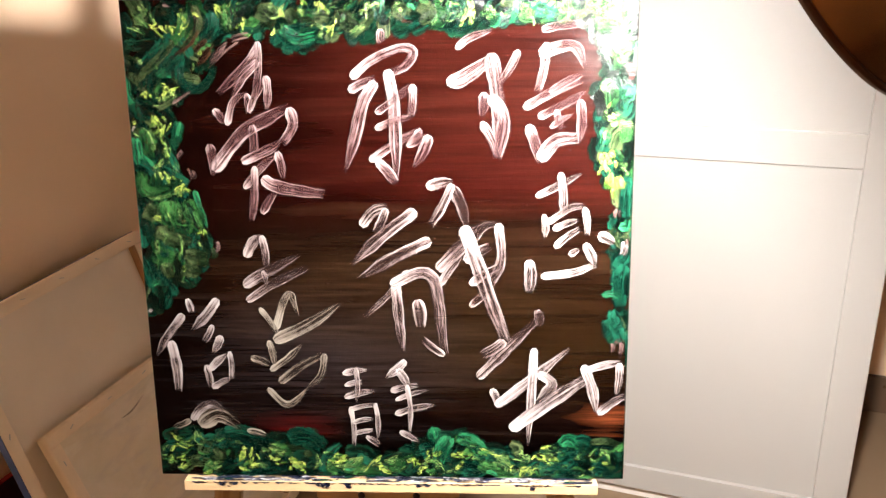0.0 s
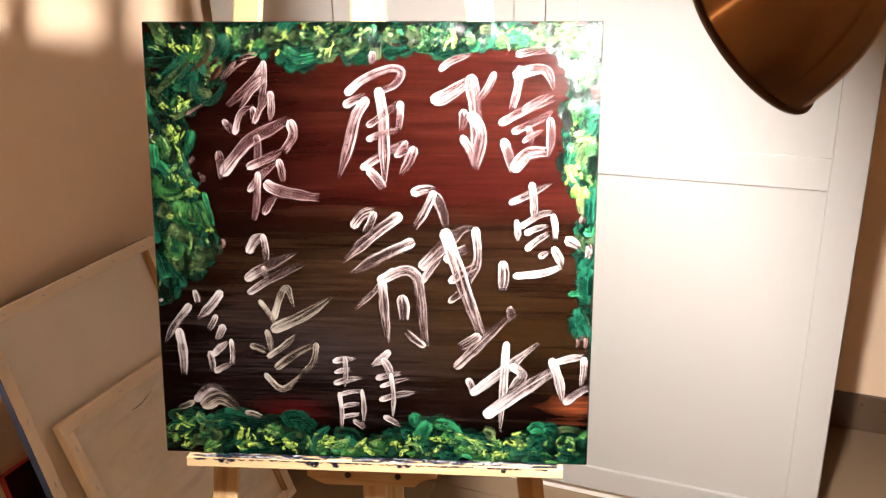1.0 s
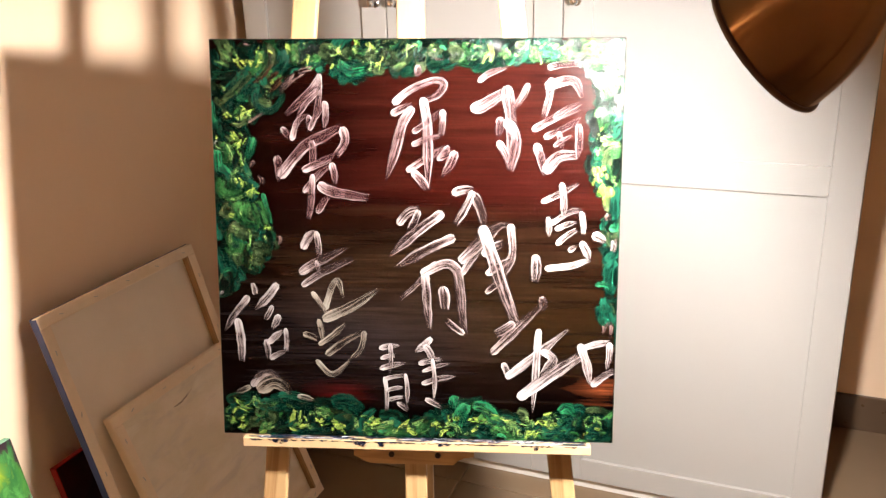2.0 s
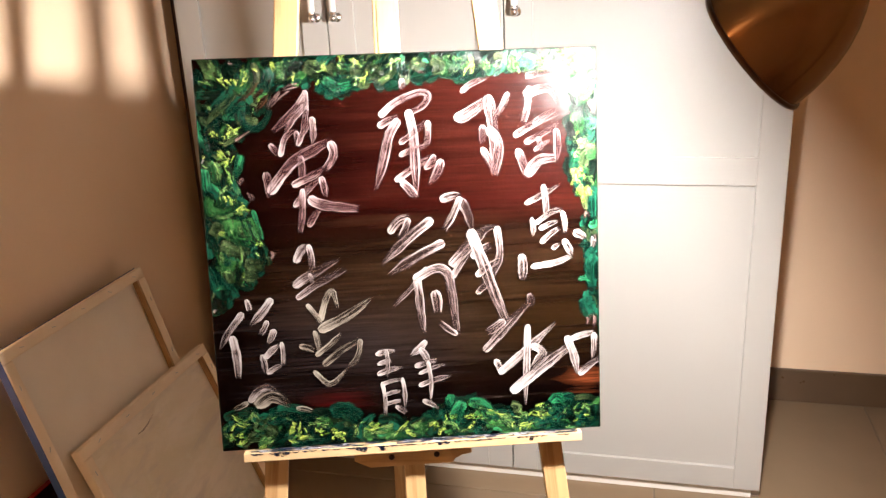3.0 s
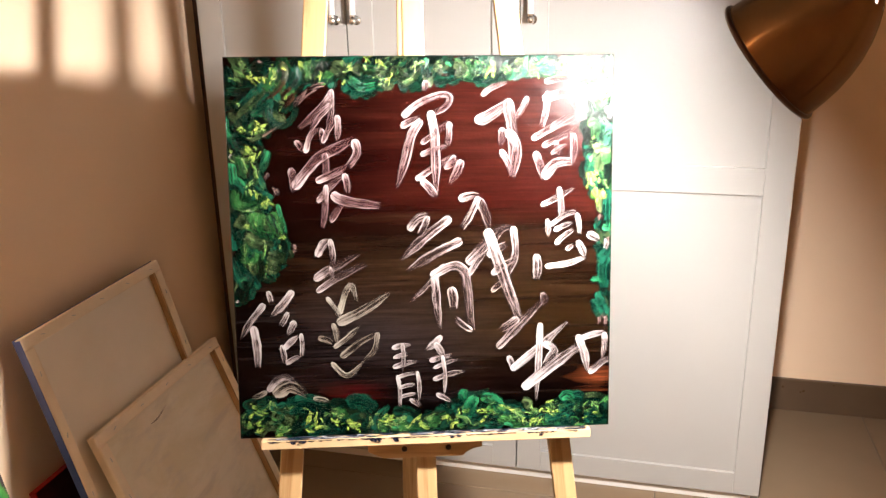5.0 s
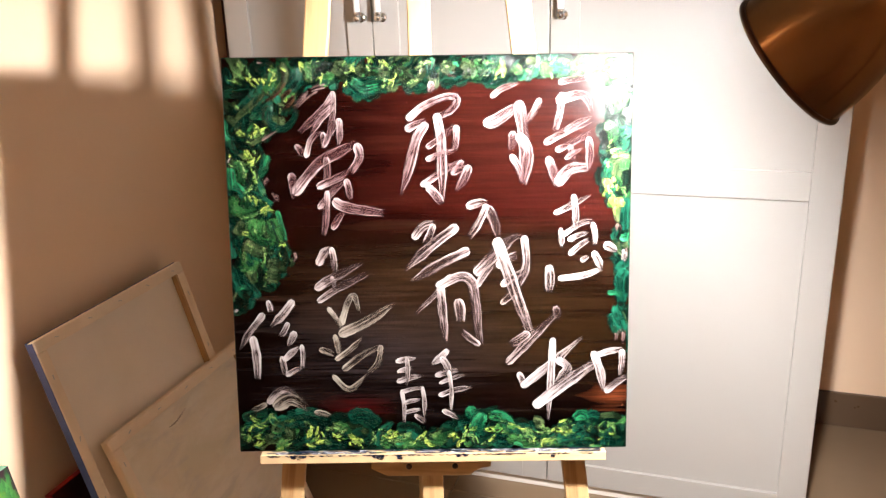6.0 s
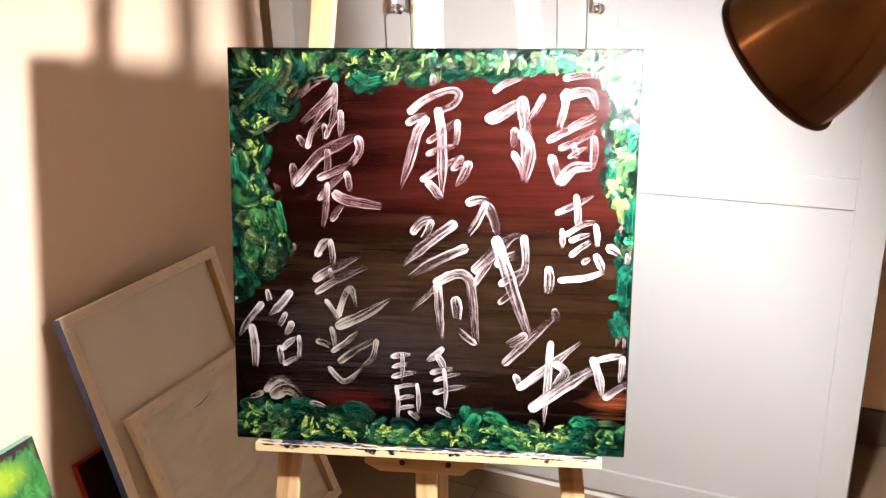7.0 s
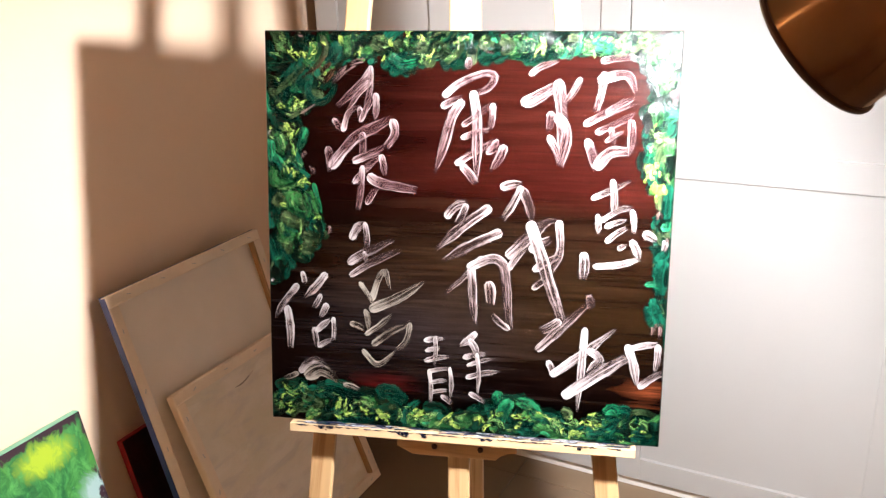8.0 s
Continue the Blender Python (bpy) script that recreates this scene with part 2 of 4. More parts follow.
        veil = ramp(t, gaps, (broken - 0.03, (0, 0, 0)), (broken + 0.05, (1, 1, 1)))
    t.links.new(arith(t, "MULTIPLY", arith(t, "MULTIPLY", sides, ends), veil), s.inputs["Alpha"])
    bump(t, s, arith(t, "ADD", arith(t, "MULTIPLY", lines, 0.6), hairs), 0.55, 0.0009)
    return m


GROUND = painted_ground()
PAINT = {
    "w": brush_paint("white_brush_paint", (0.285, 0.263, 0.258), (0.120, 0.094, 0.092), (0.036, 0.023, 0.022), ragged=0.15, body=0.02),
    "p": brush_paint("pink_white_brush_paint", (0.30, 0.252, 0.248), (0.086, 0.045, 0.046), (0.042, 0.015, 0.016), ragged=0.15, body=-0.05),
    "d": brush_paint("dusky_brush_paint", (0.28, 0.246, 0.238), (0.066, 0.042, 0.041), (0.020, 0.011, 0.010), ragged=0.15, body=-0.05, thin=0.35),
    "f": brush_paint("faint_brush_paint", (0.20, 0.178, 0.150), (0.062, 0.048, 0.038), (0.018, 0.012, 0.009), ragged=0.15, body=0.0, thin=0.35),
}


def leaf_paint(name, light, mid, dark, ragged=0.45, body=0.0, thin=0.6, mottle=0.5, fray=0.7, broken=0.0):
    return brush_paint(name, light, mid, dark, 0.24, 6.0, 0.12, ragged, body, thin, 0.08, fray, 0.13, mottle, broken)


LEAF = {
    "D": leaf_paint("deep_green_paint", (0.0044, 0.0300, 0.0150), (0.0006, 0.0062, 0.0032), (0.0002, 0.0012, 0.0007), 0.35, thin=0.9),
    "T": leaf_paint("teal_green_paint", (0.0070, 0.0620, 0.0350), (0.0011, 0.0165, 0.0095), (0.0004, 0.0042, 0.0028)),
    "G": leaf_paint("grass_green_paint", (0.0500, 0.1500, 0.0400), (0.0095, 0.0470, 0.0125), (0.0018, 0.0120, 0.0042), broken=0.44),
    "O": leaf_paint("olive_green_paint", (0.0640, 0.0840, 0.0360), (0.0130, 0.0250, 0.0095), (0.0028, 0.0070, 0.0026), broken=0.43),
    "Y": leaf_paint("yellow_green_paint", (0.42, 0.46, 0.110), (0.110, 0.180, 0.028), (0.0100, 0.0500, 0.0080), 0.75, 0.06, 0.3, 0.8, 1.1, 0.47),
    "P": leaf_paint("streaky_pale_green_paint", (0.28, 0.37, 0.12), (0.0420, 0.1150, 0.0300), (0.0030, 0.0220, 0.0075), 0.65, 0.02, 0.25, 0.8, 1.1, 0.49),
    "E": leaf_paint("emerald_paint", (0.030, 0.170, 0.072), (0.0040, 0.0540, 0.0225), (0.0010, 0.0170, 0.0085), 0.35, 0.02, 0.8),
    "B": leaf_paint("red_brown_paint", (0.045, 0.022, 0.012), (0.016, 0.0070, 0.0040), (0.0060, 0.0028, 0.0018), thin=0.3),
    "M": leaf_paint("mauve_paint", (0.20, 0.135, 0.125), (0.060, 0.034, 0.032), (0.020, 0.0100, 0.0095), 0.3, thin=0.3, mottle=0.2),
    "W": PAINT["w"],
}
SPOTS = brush_paint("blue_black_paint", (0.025, 0.032, 0.060), (0.0045, 0.0065, 0.020), (0.002, 0.0025, 0.005), 0.35, 5.0, 0.1, 0.8, mottle=0.5, fray=0.9)


def meadow_paint():
    """The small picture: a yellow glow on green, pale below it, dark at the rim."""
    m, t, s = material("meadow_picture_paint", (0.1, 0.4, 0.1), 0.45)
    v = coords(t)
    x, y, z = separate(t, v)
    n = noise_of(t, coords(t, (14, 14, 5)), 1.0, 6, 0.6, 0.8)
    col = ramp(t, n, (0.34, (0.002, 0.032, 0.013)), (0.5, (0.011, 0.13, 0.03)), (0.66, (0.07, 0.24, 0.035)))
    dab = noise_of(t, coords(t, (34, 34, 24), (0, 0.6, 0)), 1.0, 5, 0.65, 1.2)
    col = mixed(t, ramp(t, dab, (0.46, (0, 0, 0)), (0.70, (0.8, 0.8, 0.8))), col, (0.12, 0.40, 0.09))
    for cx, cz, rx, rz, c in ((-0.092, -0.048, 0.072, 0.040, (0.36, 0.50, 0.022)), (-0.02, -0.165, 0.05, 0.05, (0.32, 0.46, 0.43)), (-0.06, -0.20, 0.05, 0.03, (0.28, 0.22, 0.32))):
        dx = arith(t, "POWER", arith(t, "DIVIDE", arith(t, "SUBTRACT", x, cx), rx), 2.0)
        dz = arith(t, "POWER", arith(t, "DIVIDE", arith(t, "SUBTRACT", z, cz), rz), 2.0)
        d = arith(t, "ADD", arith(t, "SQRT", arith(t, "ADD", dx, dz)), arith(t, "ADD", arith(t, "MULTIPLY_ADD", n, 0.9, -0.45), arith(t, "MULTIPLY_ADD", dab, 1.5, -0.75)))
        col = mixed(t, ramp(t, d, (0.40, (1, 1, 1)), (1.25, (0, 0, 0))), col, c)
    rim = arith(t, "MAXIMUM", arith(t, "ADD", x, 0.003), arith(t, "ADD", z, 0.014))
    rim = arith(t, "ADD", rim, arith(t, "ADD", arith(t, "MULTIPLY_ADD", n, 0.05, -0.025), arith(t, "MULTIPLY_ADD", dab, 0.07, -0.035)))
    col = mixed(t, ramp(t, arith(t, "MULTIPLY_ADD", rim, 20.0, 0.5), (0.45, (0, 0, 0)), (0.6, (1, 1, 1))), col, (0.030, 0.012, 0.020))
    t.links.new(col, s.inputs["Base Color"])
    bump(t, s, n, 0.4, 0.002)
    return m


MEADOW = meadow_paint()
EMBER = plain("black_and_red_picture_paint", (0.012, 0.008, 0.008), (0.05, 0.008, 0.007), 16.0, 0.4, relief=0.5, fine=60)


# ---- building blocks ----
def mesh_of(name, bm, mat, smooth=False):
    me = bpy.data.meshes.new(name)
    bm.normal_update()
    bm.to_mesh(me)
    bm.free()
    me.materials.append(mat)
    if smooth:
        for p in me.polygons:
            p.use_smooth = True
    return me


def part(name, bm, mat, parent=None, label="", m=None, smooth=False):
    ob = new(name, mesh_of(name, bm, mat, smooth))
    if parent:
        ob.parent = parent
    if m is not None:
        ob.matrix_basis = m
    if label:
        ob["label"] = label
    return ob


def thing(name, label, category, m=None, group="", kind=""):
    ob = new(name)
    ob.empty_display_size = 0.05
    if m is not None:
        ob.matrix_basis = m
    return tagged(ob, label, category, group, kind)


def add_box(bm, lo, hi, bevel=0.0, seg=2):
    m = Matrix.LocRotScale([(a + b) / 2 for a, b in zip(lo, hi)], None, [abs(b - a) for a, b in zip(lo, hi)])
    made = bmesh.ops.create_cube(bm, size=1.0, matrix=m)
    if bevel:
        edges = {e for v in made["verts"] for e in v.link_edges}
        bmesh.ops.bevel(bm, geom=list(edges), offset=bevel, segments=seg, affect="EDGES", profile=0.5)
    return bm


def box(lo, hi, bevel=0.0, seg=2):
    return add_box(bmesh.new(), lo, hi, bevel, seg)


def lathe(profile, seg=48, holes=()):
    """Turns a profile of (radius, height) round the z axis; holes: (ring, side) faces left open."""
    bm = bmesh.new()
    rings = []
    for r, z in profile:
        rings.append([bm.verts.new((r * math.cos(2 * math.pi * i / seg), r * math.sin(2 * math.pi * i / seg), z)) for i in range(seg)])
    for k, (a, b) in enumerate(zip(rings, rings[1:])):
        for i in range(seg):
            if (k, i) not in holes:
                bm.faces.new((a[i], a[(i + 1) % seg], b[(i + 1) % seg], b[i]))
    return bm


def rod(a, b, r, seg=16, r2=None):
    a, b = Vector(a), Vector(b)
    bm = bmesh.new()
    m = Matrix.Translation((a + b) / 2) @ (b - a).to_track_quat("Z", "Y").to_matrix().to_4x4()
    bmesh.ops.create_cone(bm, cap_ends=True, segments=seg, radius1=r, radius2=r if r2 is None else r2, depth=(b - a).length, matrix=m)
    return bm


def beam(a, b, wide, thick, across, bevel=0.0025):
    """A straight bar of rectangular section from a to b; across: the direction of its width. Local z runs along it. Returns mesh and pose."""
    a, b, across = Vector(a), Vector(b), Vector(across)
    z = (b - a).normalized()
    x = (across - z * across.dot(z)).normalized()
    y = z.cross(x)
    m = Matrix((x, y, z)).transposed().to_4x4()
    m.translation = a
    return box((-wide / 2, -thick / 2, 0), (wide / 2, thick / 2, (b - a).length), bevel), m


# ---- the room ----
XL, YB, XR, YF, ZC = -0.552, 1.411, 1.80, -1.42, 2.3
tagged(part("wall_west", box((XL - 0.12, YF, -0.1), (XL, YB + 0.12, ZC), 0), WALL), "beige painted wall", "wall", kind="structure")
tagged(part("wall_north", box((XL, YB, -0.1), (XR + 0.12, YB + 0.12, ZC), 0), WALL), "beige painted wall behind the wardrobe", "wall", kind="structure")
# unseen east and south walls and ceiling, set close to bounce lamp light
tagged(part("unseen_wall_east", box((XR, YF, -0.1), (XR + 0.12, YB, ZC), 0), WALL), "beige painted wall", "wall", kind="structure")
tagged(part("unseen_wall_south", box((XL - 0.12, YF - 0.12, -0.1), (XR + 0.12, YF, ZC), 0), WALL), "beige painted wall", "wall", kind="structure")
tagged(part("ceiling", box((XL - 0.12, YF - 0.12, ZC), (XR + 0.12, YB + 0.12, ZC + 0.1), 0), CEILING), "white painted ceiling, unseen, closes the room for bounce", "ceiling", kind="structure")
floor = tagged(part("floor", box((XL, YF, -0.1), (XR, YB, -0.003), 0), GROUT), "brown-grey stone tile floor with thin joints", "floor", kind="structure")
tagged(part("baseboard", box((0.95, YB - 0.012, 0.0), (XR, YB, 0.105), 0.002), SKIRT), "dark brown tile skirting", "skirting", kind="structure")


# ---- wardrobe ----
WF, WX0, WX1, WTOP = 0.872, -0.492, 0.9215, 2.15


def wardrobe_door(parent, x0, x1, handle_x, knob_low=1.192):
    z0, z1, d = 0.030, WTOP - 0.03, 0.020
    stile, rail0, rail1 = 0.0625, 0.806, 0.869
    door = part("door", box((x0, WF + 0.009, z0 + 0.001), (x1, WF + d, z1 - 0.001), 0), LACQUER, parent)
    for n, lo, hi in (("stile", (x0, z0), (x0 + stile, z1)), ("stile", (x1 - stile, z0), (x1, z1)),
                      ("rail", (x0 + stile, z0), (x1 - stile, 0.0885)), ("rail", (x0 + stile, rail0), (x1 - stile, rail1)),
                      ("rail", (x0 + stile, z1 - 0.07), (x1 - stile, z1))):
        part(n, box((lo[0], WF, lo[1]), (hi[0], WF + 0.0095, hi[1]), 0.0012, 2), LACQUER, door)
    handle = part("handle", rod((handle_x, WF - 0.028, knob_low + 0.014), (handle_x, WF - 0.028, knob_low + 0.15), 0.0075, 20, 0.0075), CERAMIC, door, "white ceramic bar handle with chrome ends", smooth=True)
    return door, handle, knob_low


wardrobe = thing("wardrobe", "white lacquered wardrobe with three panelled doors against the wall", "wardrobe", pose(0, 0, 0))
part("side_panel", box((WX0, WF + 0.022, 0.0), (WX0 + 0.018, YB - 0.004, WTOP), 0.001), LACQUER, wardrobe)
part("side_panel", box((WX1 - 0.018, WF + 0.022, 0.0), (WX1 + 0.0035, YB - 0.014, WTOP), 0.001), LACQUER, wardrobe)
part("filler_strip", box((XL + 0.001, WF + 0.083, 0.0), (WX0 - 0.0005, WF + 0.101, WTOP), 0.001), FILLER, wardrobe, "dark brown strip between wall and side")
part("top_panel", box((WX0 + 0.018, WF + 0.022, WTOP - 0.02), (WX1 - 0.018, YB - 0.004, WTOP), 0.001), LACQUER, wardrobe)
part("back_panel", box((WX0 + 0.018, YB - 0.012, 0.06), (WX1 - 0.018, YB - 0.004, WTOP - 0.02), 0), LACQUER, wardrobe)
part("plinth", box((WX0 + 0.018, WF + 0.014, 0.0), (WX1 - 0.018, WF + 0.030, 0.06), 0.001), PLINTH, wardrobe)
for x0, x1, hx in ((WX0, -0.1065, -0.130), (-0.1035, 0.3065, -0.079), (0.3095, WX1, 0.336)):
    door, handle, low = wardrobe_door(wardrobe, x0, x1, hx)
    for z in (low, low + 0.15):
        bm = rod((hx, WF - 0.001, z), (hx, WF - 0.028, z), 0.0045, 14)
        bmesh.ops.create_uvsphere(bm, u_segments=16, v_segments=10, radius=0.0095, matrix=Matrix.Translation((hx, WF - 0.029, z)))
        up = 1 if z == low else -1
        bmesh.ops.create_cone(bm, cap_ends=True, segments=16, radius1=0.0085, radius2=0.0085, depth=0.008, matrix=Matrix.Translation((hx, WF - 0.028, z + 0.010 * up)))
        bmesh.ops.create_cone(bm, cap_ends=True, segments=18, radius1=0.011, radius2=0.011, depth=0.004, matrix=Matrix.Translation((hx, WF - 0.0025, z)) @ pose(0, 0, 0, 90))
        part("handle_mount", bm, CHROME, handle, "polished chrome mount", smooth=True)


# ---- the easel and the picture on it ----
U = Vector((0.94911589, 0.31422092, -0.02107684)).normalized()
V = Vector((-0.03668372, 0.17677877, 0.98356676))
V = (V - U * U.dot(V)).normalized()
N = U.cross(V)
ORIGIN = Vector((0.0, 0.0, 0.5959))
PICTURE = Matrix((U, -N, V)).transposed().to_4x4()
PICTURE.translation = ORIGIN


def on_easel(u, n, v):
    return ORIGIN + U * u + N * n + V * v


def to_floor(p, q):
    """Runs the line from p through q on to the floor."""
    p, q = Vector(p), Vector(q)
    return p + (q - p) * (p.z / (p.z - q.z))


easel = thing("easel", "pine studio easel with a paint-stained ledge holding a picture", "easel", Matrix.Translation((on_easel(0.3, -0.2, -0.6).x, on_easel(0.3, -0.2, -0.6).y, 0)))
AT = easel.matrix_basis.inverted()


def easel_bar(name, a, b, wide, thick, across, mat, label=""):
    bm, m = beam(a, b, wide, thick, across)
    return part(name, bm, mat, easel, label, AT @ m)


for u_low, v_low, u_top in ((0.0725, -0.10, 0.1415), (0.5325, -0.12, 0.4325)):
    a, b = on_easel(u_top, -0.0275, 0.69), on_easel(u_low, -0.0275, v_low)
    easel_bar("leg", to_floor(a, b), a + (a - b) * 0.52, 0.037, 0.015, U, PINE_UP)
a, b = on_easel(0.288, -0.0275, 0.69), on_easel(0.2985, -0.0275, -0.10)
easel_bar("mast", b + (b - a) * 0.22, a + (a - b) * 0.50, 0.034, 0.015, U, PINE_UP)
hinge = on_easel(0.285, -0.062, 1.02)
easel_bar("rear_leg", to_floor(hinge, on_easel(0.283, -0.35, -0.214)), hinge, 0.036, 0.020, U, PINE_UP)
easel_bar("crossbar", on_easel(0.135, -0.057, 1.0), on_easel(0.425, -0.057, 1.0), 0.040, 0.020, V, PINE_UP)
easel_bar("crossbar", on_easel(0.045, -0.057, -0.33), on_easel(0.56, -0.057, -0.33), 0.040, 0.020, V, PINE_UP)
ledge = part("ledge", box((0.034, -0.0150, -0.0145), (0.566, 0.045, -0.0005), 0.0012), PINE_ACROSS, easel, "pine ledge spotted with blue and white paint", AT @ PICTURE)

bm = bmesh.new()
outline = ((0.203, -0.015), (0.390, -0.015), (0.390, -0.030), (0.376, -0.032), (0.365, -0.037), (0.358, -0.044), (0.228, -0.044), (0.203, -0.032))
front = [bm.verts.new((x, 0.004, z)) for x, z in outline]
back = [bm.verts.new((x, 0.022, z)) for x, z in outline]
bm.faces.new(front), bm.faces.new(back[::-1])
for i in range(len(outline)):
    j = (i + 1) % len(outline)
    bm.faces.new((front[j], front[i], back[i], back[j]))
bmesh.ops.recalc_face_normals(bm, faces=bm.faces)
block = part("ledge_block", bm, wood("pine_block", (0.52, 0.34, 0.16), (0.27, 0.145, 0.055), 0), easel, "stained pine block below the ledge", AT @ PICTURE)
for u in (0.262, 0.334):
    bm = bmesh.new()
    bmesh.ops.create_uvsphere(bm, u_segments=12, v_segments=8, radius=0.0048, matrix=Matrix.Translation((u, 0.004, -0.029)) @ Matrix.Diagonal((1, 0.6, 1, 1)))
    part("bolt", bm, BOLT, block, "dark bolt head", smooth=True)

picture = thing("painting", "square painting, white brush writing on dark red ringed with green", "painting", PICTURE)
part("stretcher", box((0.0, 0.0, 0.0), (0.600, 0.019, 0.600), 0.0015), BLACK_EDGE, picture, "dark painted canvas edge")
bm = bmesh.new()
bmesh.ops.create_grid(bm, x_segments=6, y_segments=6, size=0.2985, matrix=pose(0.3, -0.0006, 0.3, 90))
part("painted_face", bm, GROUND, picture, "dark red and umber painted ground")


def smooth_line(pts, step=0.004):
    """A soft curve through the points."""
    if len(pts) == 2:
        mid = (pts[0] + pts[1]) / 2
        side = Vector((-(pts[1] - pts[0]).y, (pts[1] - pts[0]).x)) * 0.04
        pts = [pts[0], mid + side, pts[1]]
    p = [pts[0] * 2 - pts[1]] + list(pts) + [pts[-1] * 2 - pts[-2]]
    out = []
    for i in range(1, len(p) - 2):
        k = max(2, int((p[i + 1] - p[i]).length / step))
        for j in range(k):
            t = j / k
            out.append(0.5 * ((2 * p[i]) + (p[i + 1] - p[i - 1]) * t + (2 * p[i - 1] - 5 * p[i] + 4 * p[i + 1] - p[i + 2]) * t * t
                              + (3 * p[i] - p[i - 1] - 3 * p[i + 1] + p[i + 2]) * t ** 3))
    out.append(pts[-1])
    return out


def stroke(bm, pts, width, lift, rng, thick=0.0007, taper=(0.75, 0.22), low=0.0012, high=0.5988):
    """One pull of the brush: a low ridge with a rounded start and a ragged end."""
    uv, load = bm.loops.layers.uv.get("uv"), bm.loops.layers.uv.get("load")
    line = smooth_line(pts)
    n, cols = len(line), 6
    start, turn = rng.random() * 50, rng.random()
    tail = taper[1] if rng.random() < 0.5 else 0.7
    rows, run = [], 0.0
    for i, c in enumerate(line):
        d = (line[min(i + 1, n - 1)] - line[max(i - 1, 0)]).normalized()
        s = Vector((-d.y, d.x))
        t = i / (n - 1)
        if i:
            run += (line[i] - line[i - 1]).length
        w = width * (0.5 + 0.03 * math.sin(7 * t + start) + 0.02 * math.sin(19 * t + 2.3 * start))
        # a rounded start, and an end that narrows
        head = min(1.0, run / (0.6 * width))
        w *= (0.45 + 0.55 * math.sqrt(head * (2 - head))) * (tail + (1 - tail) * min(1.0, 3.0 * (1 - t)))
        row = []
        for k in range(cols + 1):
            a = k / cols * 2 - 1
            rise = thick * (0.25 + 0.9 * abs(a) ** 2) * (1 - abs(a) ** 6) + 0.00008
            q = c + s * (a * w)
            q.x, q.y = min(max(q.x, low), high), min(max(q.y, low), high)
            row.append((bm.verts.new((q.x, -0.0008 - lift - rise, q.y)), run / 0.022 + start, k / cols, t, turn))
        rows.append(row)
    for r0, r1 in zip(rows, rows[1:]):
        for k in range(cols):
            quad = (r0[k], r0[k + 1], r1[k + 1], r1[k])
            f = bm.faces.new([q[0] for q in quad])
            f.smooth = True
            for loop, q in zip(f.loops, quad):
                loop[uv].uv = (q[1], q[2])
                loop[load].uv = (q[3], q[4])


rng = random.Random(7)


def paint_mesh():
    bm = bmesh.new()
    bm.loops.layers.uv.new("uv"), bm.loops.layers.uv.new("load")
    return bm


def written_sign(meaning, tone, rows):
    """One hand-painted sign: rows of a width and the points of a stroke, in millimetres from the picture's lower corner."""
    for k, row in enumerate(rows):
        bm = paint_mesh()
        pts = [Vector((row[i] / 1000, row[i + 1] / 1000)) for i in range(1, len(row), 2)]
        stroke(bm, pts, row[0] / 1000 * 1.14, 0.0009 + 0.00008 * (k % 8), rng, 0.0004)
        part("brush_stroke", bm, PAINT[tone], picture)


written_sign("love", "p", [
    (10, 163, 546, 144, 521, 111, 491), (10, 161, 528, 140, 508, 126, 484), (8, 161, 550, 161, 521, 152, 474),
    (9, 104, 473, 119, 454), (8, 119, 454, 128, 481, 146, 493), (8, 145, 491, 146, 467), (8, 146, 469, 169, 509),
    (9, 169, 511, 168, 471), (11, 96, 432, 98, 393),])
written_sign("love", "p", [
    (15, 99, 400, 136, 443, 172, 464, 195, 475), (12, 194, 474, 198, 453, 184, 431), (10, 149, 454, 148, 412),
    (11, 134, 410, 170, 426, 183, 436), (9, 135, 378, 158, 405, 178, 419), (10, 177, 422, 183, 390),
    (9, 149, 405, 146, 363, 141, 338), (9, 155, 347, 172, 373), (14, 157, 391, 176, 380, 232, 370),])
written_sign("health", "p", [
    (10, 305, 562, 304, 545), (10, 269, 507, 292, 526, 326, 540, 343, 536, 332, 519, 308, 510),
    (10, 266, 492, 298, 506), (13, 298, 503, 283, 480, 272, 439, 258, 396),
    (13, 312, 516, 318, 480, 320, 425, 319, 382), (8, 297, 466, 325, 486, 341, 499), (9, 341, 499, 338, 462),
    (8, 296, 448, 339, 462), (9, 288, 410, 323, 433, 351, 449), (8, 350, 447, 333, 427), (8, 333, 427, 362, 440),
    (12, 360, 440, 340, 402), (12, 297, 410, 319, 384),])
written_sign("fortune", "p", [
    (8, 392, 538, 407, 550, 435, 559), (16, 381, 500, 400, 505, 430, 525), (15, 432, 533, 440, 478, 441, 411),
    (9, 464, 536, 443, 500), (11, 424, 489, 421, 460), (9, 421, 455, 440, 414), (14, 431, 485, 447, 458, 439, 411),
    (9, 490, 558, 534, 564), (10, 496, 544, 486, 488),])
written_sign("fortune", "p", [
    (13, 487, 532, 526, 540, 541, 514), (9, 500, 487, 540, 509), (10, 470, 470, 507, 490, 541, 501),
    (9, 487, 459, 521, 476, 542, 490), (8, 507, 468, 514, 443), (6, 501, 447, 528, 463), (12, 475, 451, 489, 405),
    (15, 489, 409, 508, 432, 535, 435), (10, 536, 479, 535, 427),])
